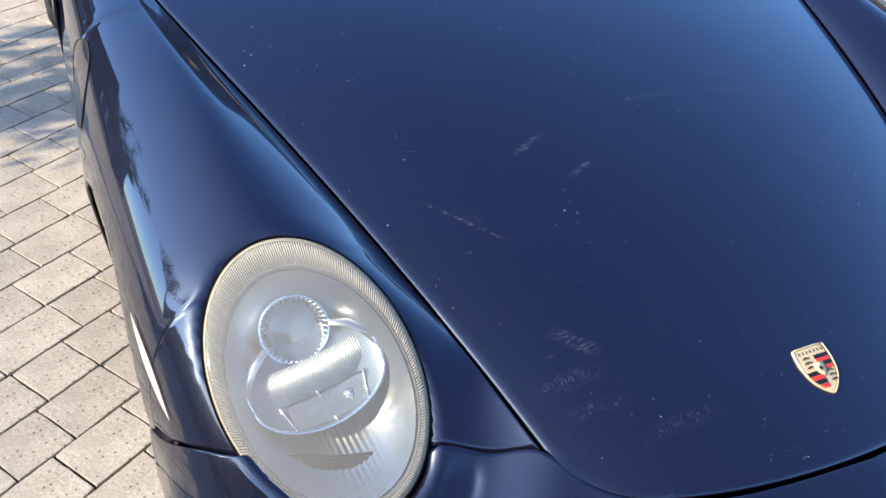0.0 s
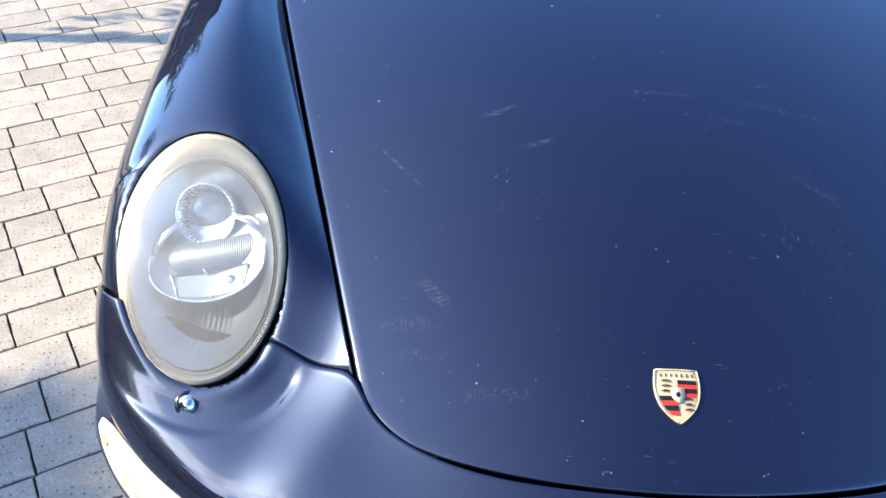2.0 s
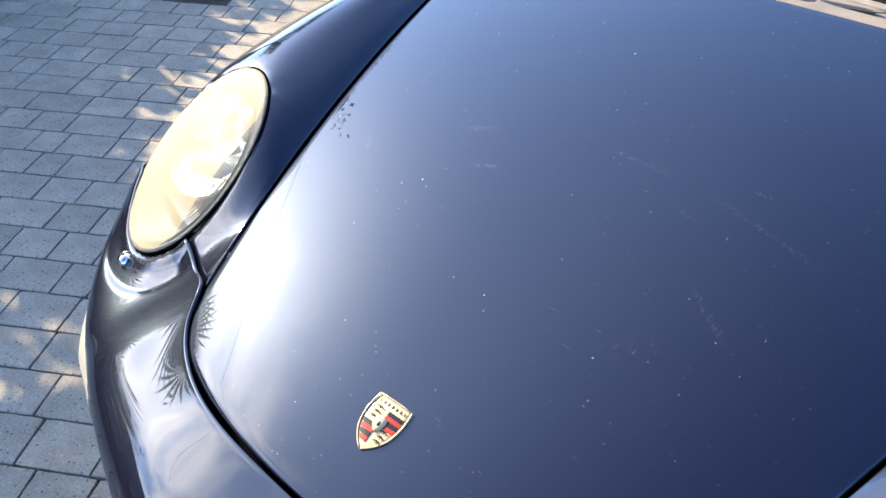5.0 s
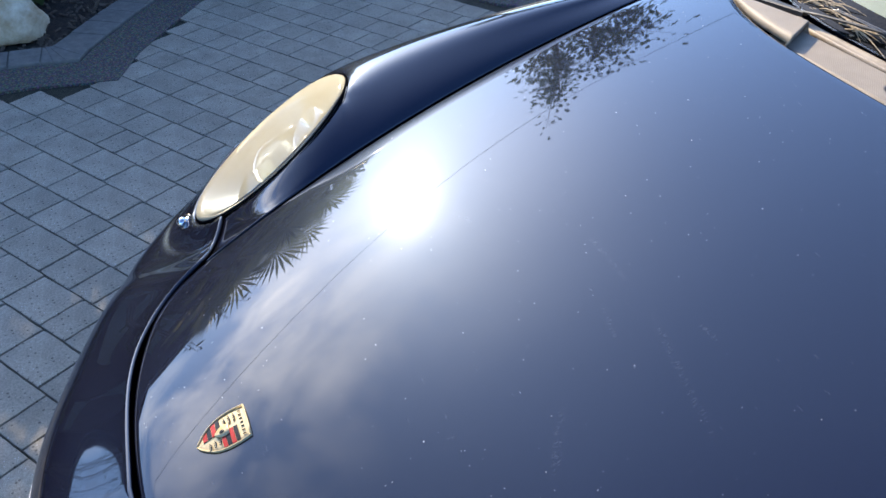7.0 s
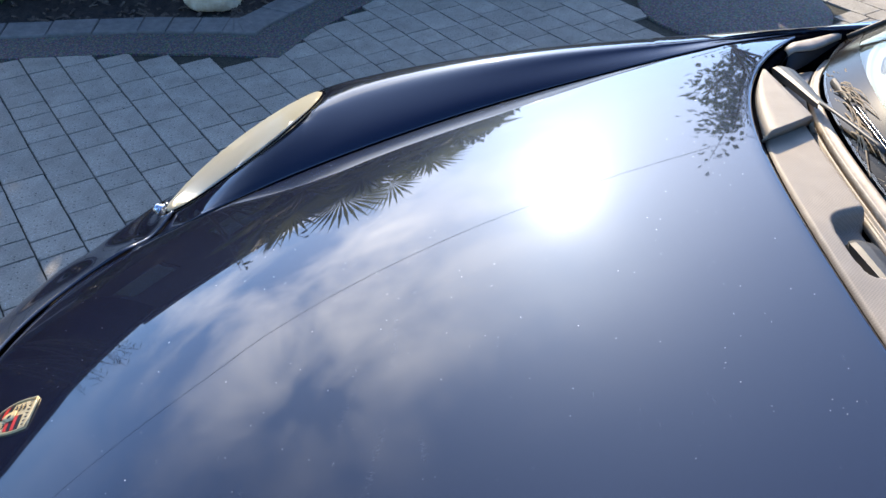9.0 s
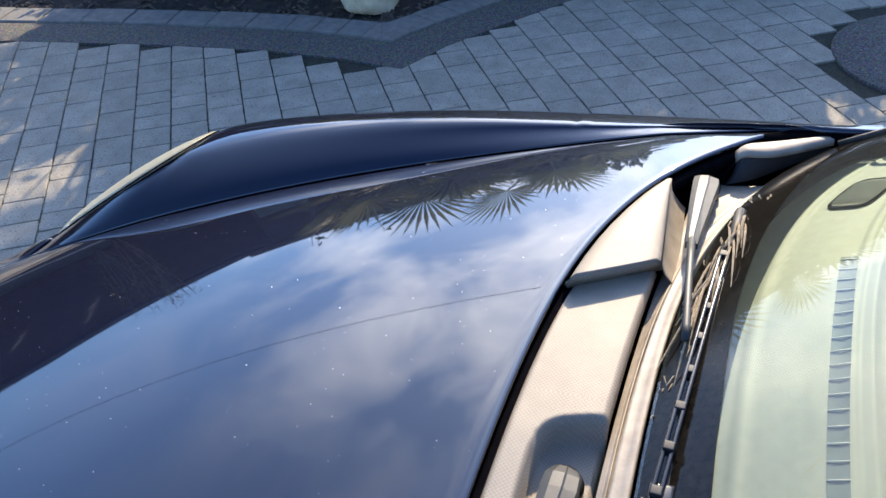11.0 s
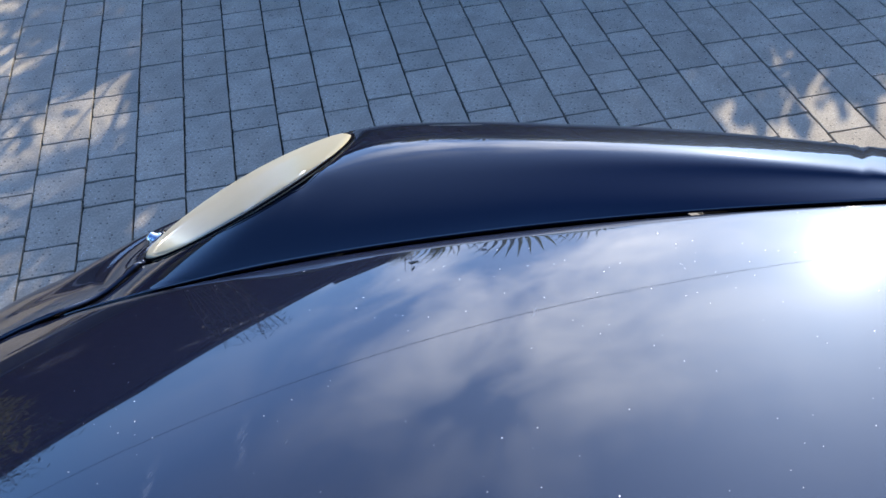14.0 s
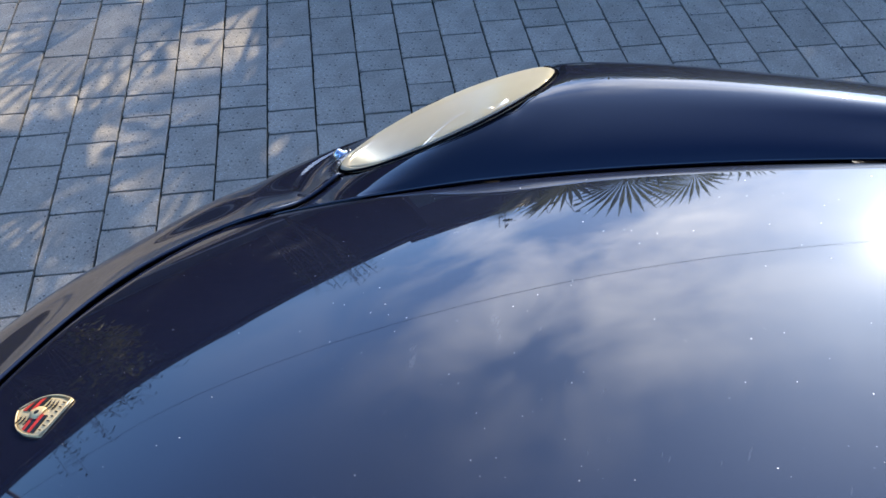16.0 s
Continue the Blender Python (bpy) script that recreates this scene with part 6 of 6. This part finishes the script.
hedge("hedge", [(-5.74, -1.6, 1.6), (-5.72, -1.2, 1.9), (-5.67, -0.62, 1.95), (-5.62, -0.42, 2.05), (-5.62, -0.30, 2.25), (-5.57, 0.0, 2.2), (-5.52, 0.5, 2.15), (-5.52, 0.85, 1.88), (-5.52, 1.2, 1.64), (-5.52, 1.5, 1.56), (-5.52, 1.8, 1.47), (-5.52, 2.3, 1.40), (-5.52, 2.75, 1.36)], 0.7, 9000, LEAF, 5, "dense dark green hedge behind the planting bed")
hedge("hedge", [(5.4, -3, 1.5), (5.6, 0, 2.2), (5.7, 3, 2.5), (5.6, 6, 2.3)], 0.8, 6000, LEAF_YELLOW, 6, "yellow-green hedge along the drive")


def fan_palm(p, h, seed, fronds=11, size=0.75):
    """A short hairy trunk and stiff fan-shaped leaves."""
    rng = random.Random(seed)
    base = Vector(p)
    top = base + Vector((0.05, 0.03, h))
    palm = part("palm_tree", tube([base, base.lerp(top, 0.5) + Vector((0.04, 0, 0)), top], [0.11, 0.09, 0.08], 12), BARK)
    for i in range(fronds):
        a = 2 * math.pi * i / fronds + rng.uniform(-0.25, 0.25)
        el = rng.uniform(-0.25, 1.15)
        d = Vector((math.cos(a) * math.cos(el), math.sin(a) * math.cos(el), math.sin(el)))
        ln = size * rng.uniform(0.6, 0.9)
        hub = top + d * ln
        stalk = part("frond", tube([top, top.lerp(hub, 0.5) + Vector((0, 0, 0.03)), hub], [0.014, 0.010, 0.007], 6), PALM_LEAF, palm)
        s = d.cross(Vector((0, 0, 1))).normalized()
        u = s.cross(d)
        pieces = []
        for j in range(26):
            b = radians(-115 + 230 * j / 25)
            v = (d * math.cos(b) + s * math.sin(b) + u * 0.12).normalized()
            w = v.cross(u).normalized() * 0.013
            L = size * 0.72 * (0.75 + 0.25 * math.cos(b)) * rng.uniform(0.93, 1.05)
            tip = hub + v * L + Vector((0, 0, -0.06 * L))
            pieces.append(([hub, hub + v * L * 0.55 + w, tip, hub + v * L * 0.55 - w, hub + v * L * 0.55 + u * 0.012], [(0, 1, 4), (1, 2, 4), (2, 3, 4), (3, 0, 4)]))
        part("leaflets", joined(pieces), PALM_LEAF, stalk, smooth=False)
    return tagged(palm, "fan palm with stiff spread leaves in the bed", "palm")


fan_palm((-3.46, -0.44, 0), 1.18, 3, 14, 0.60)
fan_palm((-4.65, 0.02, 0), 1.70, 4, 13, 0.64)
fan_palm((-5.3, -1.1, 0), 1.45, 12, 9, 0.62)


# sparse saplings and tall shrubs at the far side of the bed
def leafy_shrub(p, top, spread, stems, leaf, seed, label, per=16, droop=0.3, mat=LEAF):
    """Slender stems from one root, each with oval leaves in pairs and a bare lower part."""
    rng = random.Random(seed)
    base = Vector(p)
    twigs, verts, faces = [], [], []
    for i in range(stems):
        a = 2 * math.pi * i / stems + rng.uniform(-0.4, 0.4)
        r = spread * math.sqrt(rng.uniform(0.05, 1.0))
        tip = base + Vector((math.cos(a) * r, math.sin(a) * r, top * rng.uniform(0.80, 1.0)))
        bend = base.lerp(tip, 0.6) + Vector((rng.gauss(0, 0.04), rng.gauss(0, 0.04), 0.05))
        path = [base.lerp(bend, 0.5), bend, bend.lerp(tip, 0.5) + Vector((0, 0, 0.02)), tip]
        twigs.append(tube([base] + path, [0.011, 0.008, 0.006, 0.004, 0.002], 5))
        for k in range(per):
            t = 0.30 + 0.70 * k / (per - 1)
            q = bend.lerp(tip, (t - 0.6) / 0.4) if t > 0.6 else base.lerp(bend, t / 0.6)
            b = 2.4 * k + rng.uniform(-0.5, 0.5)
            out = Vector((math.cos(b), math.sin(b), 0.5 - droop * 2 + rng.gauss(0, 0.25))).normalized()
            side_way = out.cross(Vector((rng.gauss(0, 0.4), rng.gauss(0, 0.4), 1))).normalized()
            ln, wd = leaf[0] * rng.uniform(0.7, 1.15), leaf[1] * rng.uniform(0.8, 1.1)
            n0 = len(verts)
            q = q + out * 0.02
            for f, w in ((0, 0), (0.3, 0.42), (0.65, 0.5), (1, 0), (0.65, -0.5), (0.3, -0.42)):
                verts.append(q + out * (ln * f) + side_way * (wd * w) - Vector((0, 0, 0.15 * ln * f * f)))
            faces += [(n0, n0 + 1, n0 + 2, n0 + 3), (n0, n0 + 3, n0 + 4, n0 + 5)]
    body = part("shrub", joined(twigs), BARK)
    part("leaves", (verts, faces), mat, body, smooth=False)
    return tagged(body, label, "shrub")


leafy_shrub((-3.72, -0.98, 0), 2.08, 0.46, 11, (0.085, 0.042), 54, "tall shrub with pairs of round leaves", 13, 0.1)
leafy_shrub((-4.45, -4.0, 0), 2.66, 0.34, 10, (0.10, 0.011), 51, "thin feathery sapling in front of the house", 40, 0.5)
leafy_shrub((-3.85, -3.05, 0), 2.42, 0.26, 8, (0.09, 0.011), 52, "thin feathery sapling in front of the house", 36, 0.5)
leafy_shrub((-3.05, -6.5, 0), 3.05, 0.75, 16, (0.13, 0.030), 55, "dark shrub with long pointed leaves", 26, 0.2)
leafy_shrub((-3.0, -8.4, 0), 3.75, 0.9, 16, (0.14, 0.035), 56, "dark shrub with long pointed leaves", 26, 0.2)
bush("shrub", (-2.5, -4.7, 0), 0.55, 2.25, 900, 0.09, LEAF_YELLOW, 53, "tall leafy yellow-green shrub")


def tree(p, trunk_r, fork_z, top_z, spread, seed, label, leaf=0.075, count=2600, lean=0.0):
    rng = random.Random(seed)
    base = Vector(p)
    fork = base + Vector((0.04, 0.02 + lean * 0.4, fork_z))
    body = part("tree", tube([base, base.lerp(fork, 0.5) + Vector((0.02, -0.01, 0)), fork], [trunk_r * 1.25, trunk_r, trunk_r * 0.85], 10), BARK)
    limbs, leaves = [], []
    for i in range(9):
        a = 2 * math.pi * i / 9 + rng.uniform(-0.3, 0.3)
        r = spread * rng.uniform(0.5, 1.0)
        tip = base + Vector((math.cos(a) * r, lean + math.sin(a) * r, fork_z + (top_z - fork_z) * rng.uniform(0.35, 1.0)))
        mid = fork.lerp(tip, 0.5) + Vector((0, 0, 0.12))
        limbs.append(tube([fork, mid, tip], [trunk_r * 0.6, trunk_r * 0.35, 0.006], 6))
        for _ in range(7):
            q0 = mid.lerp(tip, rng.random())
            tw = q0 + Vector((rng.gauss(0, 0.22), rng.gauss(0, 0.22), rng.gauss(0.05, 0.2)))
            limbs.append(tube([q0, tw], [0.006, 0.002], 4))
            for _ in range(count // 63):
                t = rng.random()
                off = Vector((rng.gauss(0, 1), rng.gauss(0, 1), rng.gauss(0, 1)))
                leaves.append((q0.lerp(tw, t) + off * 0.08, off))
    part("limbs", joined(limbs), BARK, body)
    part("crown", leaf_cloud(leaves, leaf, rng, 0.3), LEAF, body, smooth=False)
    return tagged(body, label, "tree")


tree((-4.8, 2.47, 0), 0.045, 1.75, 3.10, 0.66, 8, "small slender tree with a loose leafy crown", lean=0.34)


def house():
    """A low-pitched brown house whose gable end faces the drive."""
    az, dist = radians(-145), 12.0
    out = Vector((math.sin(az), math.cos(az), 0))
    lat = Vector((out.y, -out.x, 0)) * -1
    o = out * dist

    def P(l, d, z):
        return o + lat * l + out * d + Vector((0, 0, z))

    apex_l, apex_z, eave_a, eave_b = 0.0, 3.90, 7.5, -6.4
    def roof_z(l):
        return apex_z - (0.085 if l > apex_l else 0.048) * abs(l - apex_l)
    body = part("house", ([P(eave_a - 0.3, 0, -0.05), P(eave_b + 0.3, 0, -0.05), P(eave_b + 0.3, 0, roof_z(eave_b) - 0.1), P(apex_l, 0, apex_z - 0.1), P(eave_a - 0.3, 0, roof_z(eave_a) - 0.1),
                           P(eave_a - 0.3, 8, -0.05), P(eave_b + 0.3, 8, -0.05), P(eave_b + 0.3, 8, roof_z(eave_b) - 0.1), P(apex_l, 8, apex_z - 0.1), P(eave_a - 0.3, 8, roof_z(eave_a) - 0.1)],
                          [(0, 1, 2, 3, 4), (9, 8, 7, 6, 5), (1, 6, 7, 2), (0, 4, 9, 5)]), BRICK_BROWN, smooth=False)
    for l0, l1 in ((eave_a, apex_l), (apex_l, eave_b)):
        ob = part("roof", ([P(l0, -0.35, roof_z(l0)), P(l1, -0.35, roof_z(l1)), P(l1, 8.3, roof_z(l1)), P(l0, 8.3, roof_z(l0))], [(0, 1, 2, 3)]), ROOF_TILE, body, smooth=False)
        solid(ob, 0.16, 0)
    return tagged(body, "brown brick house with a low tiled roof", "house")


house()


def long_house():
    """A long low brown house behind the palms, its roof rising away from the drive."""
    x0, x1, ya, yb = -9.0, -14.0, 0.4, -6.0
    za, zb = 2.85, 3.42
    body = part("house", ([(x0, ya, -0.05), (x0, yb, -0.05), (x0, yb, zb - 0.1), (x0, ya, za - 0.1), (x1, ya, -0.05), (x1, yb, -0.05), (x1, yb, zb - 0.1), (x1, ya, za - 0.1)],
                          [(0, 1, 2, 3), (1, 5, 6, 2), (5, 4, 7, 6), (4, 0, 3, 7)]), BRICK_BROWN, smooth=False)
    ob = part("roof", ([(x0 + 0.3, ya + 0.3, za - 0.03), (x0 + 0.3, yb - 0.3, zb + 0.03), (x1 - 0.3, yb - 0.3, zb + 0.03), (x1 - 0.3, ya + 0.3, za - 0.03)], [(0, 3, 2, 1)]), ROOF_TILE, body, smooth=False)
    solid(ob, 0.14, 0)
    for y in (-1.4, -3.4, -5.4):
        bm = bmesh.new()
        box(bm, (x0 - 0.05, y - 0.55, 1.0), (x0 + 0.03, y + 0.55, 2.1), 0.01)
        win = part("window", bm, BRICK_BROWN, body, "dark framed window", smooth=False)
        bm = bmesh.new()
        box(bm, (x0 + 0.02, y - 0.48, 1.07), (x0 + 0.04, y + 0.48, 2.03))
        part("pane", bm, BLACK_GLOSS, win, smooth=False)
    return tagged(body, "long low brown house behind the palms", "house")


long_house()


def gable_house(x, y, yaw, wide, deep, eave, ridge, wall_mat, label, windows):
    """A plain gabled house; its gable end looks along -y before turning."""
    m = Matrix.Translation((x, y, 0)) @ Euler((0, 0, radians(yaw))).to_matrix().to_4x4()
    w = wide / 2

    def P(a, b, z):
        return m @ Vector((a, b, z))

    body = part("house", ([P(*q) for q in ((-w, 0, -0.05), (w, 0, -0.05), (w, 0, eave), (0, 0, ridge), (-w, 0, eave), (-w, deep, -0.05), (w, deep, -0.05), (w, deep, eave), (0, deep, ridge), (-w, deep, eave))],
                          [(0, 1, 2, 3, 4), (9, 8, 7, 6, 5), (1, 6, 7, 2), (0, 4, 9, 5)]), wall_mat, smooth=False)
    for sg in (-1, 1):
        k = (ridge - eave) / w
        ob = part("roof", ([P(sg * (w + 0.3), -0.3, eave - 0.3 * k + 0.06), P(0, -0.3, ridge + 0.06), P(0, deep + 0.3, ridge + 0.06), P(sg * (w + 0.3), deep + 0.3, eave - 0.3 * k + 0.06)], [(0, 1, 2, 3)]), ROOF_TILE, body, smooth=False)
        solid(ob, 0.14, 0)
    for a, z in windows:
        bm = bmesh.new()
        box(bm, (a - 0.55, -0.05, z - 0.6), (a + 0.55, 0.02, z + 0.6), 0.01, m)
        win = part("window", bm, PLATE, body, "white framed window", smooth=False)
        for sg in (-1, 1):
            bm = bmesh.new()
            box(bm, (a + sg * 0.255 - 0.21, -0.06, z - 0.52), (a + sg * 0.255 + 0.21, -0.045, z + 0.52), 0.0, m)
            part("pane", bm, BLACK_GLOSS, win, smooth=False)
    return tagged(body, label, "house")


gable_house(-6.8, 11.2, 30, 5.0, 7.0, 3.2, 5.6, BRICK_BROWN, "brown brick house with a steep gable", ((-1.2, 1.6), (1.2, 1.6)))
gable_house(-5.2, 16.5, 20, 6.0, 6.0, 4.6, 6.6, PALE_WALL, "pale rendered house with white windows", ((-1.5, 3.6), (0.4, 3.6), (-1.5, 1.4), (0.4, 1.4)))
tree((-5.6, 6.9, 0), 0.06, 1.6, 4.1, 1.3, 18, "leafy young tree beside the drive", 0.10, 3600)


def cable():
    """An overhead wire between two wooden poles, sagging a little."""
    az = radians(-102)
    out = Vector((math.sin(az), math.cos(az), 0))
    along = Vector((-out.y, out.x, 0))
    c = Vector((-0.3, 0.9, 0)) + out * 12.0
    pts = [c + along * (30 * (i / 40 - 0.5) * 2) + Vector((0, 0, 7.75 + 0.9 * ((i / 40 - 0.5) * 2) ** 2)) for i in range(41)]
    body = part("overhead_cable", tube(pts, 0.009, 6), BLACK, None)
    for e in (0, -1):
        part("pole", tube([(pts[e].x, pts[e].y, -0.05), (pts[e].x, pts[e].y, 9.0)], [0.14, 0.10], 12), BARK, body)
    return tagged(body, "thin black overhead cable between wooden poles", "cable")


cable()

# ---------------------------------------------------------------- single blocks of the paving nearest the car
BLOCK_MESH = {}
for key, (vs, fs) in BLOCKS.items():
    me = bpy.data.meshes.new("paver")
    me.from_pydata(vs, [], fs)
    me.materials.append(PAVER)
    BLOCK_MESH[key] = me
for i, (p, ln, dz, tilt, turn, tip) in enumerate(near):
    ob = new("paver", BLOCK_MESH[ln, i % 5])
    ob.parent = pavement
    ob.matrix_basis = Matrix.Translation((p.x, p.y, dz)) @ Euler((tilt, tip, math.atan2(ROW.y, ROW.x) + radians(turn))).to_matrix().to_4x4()
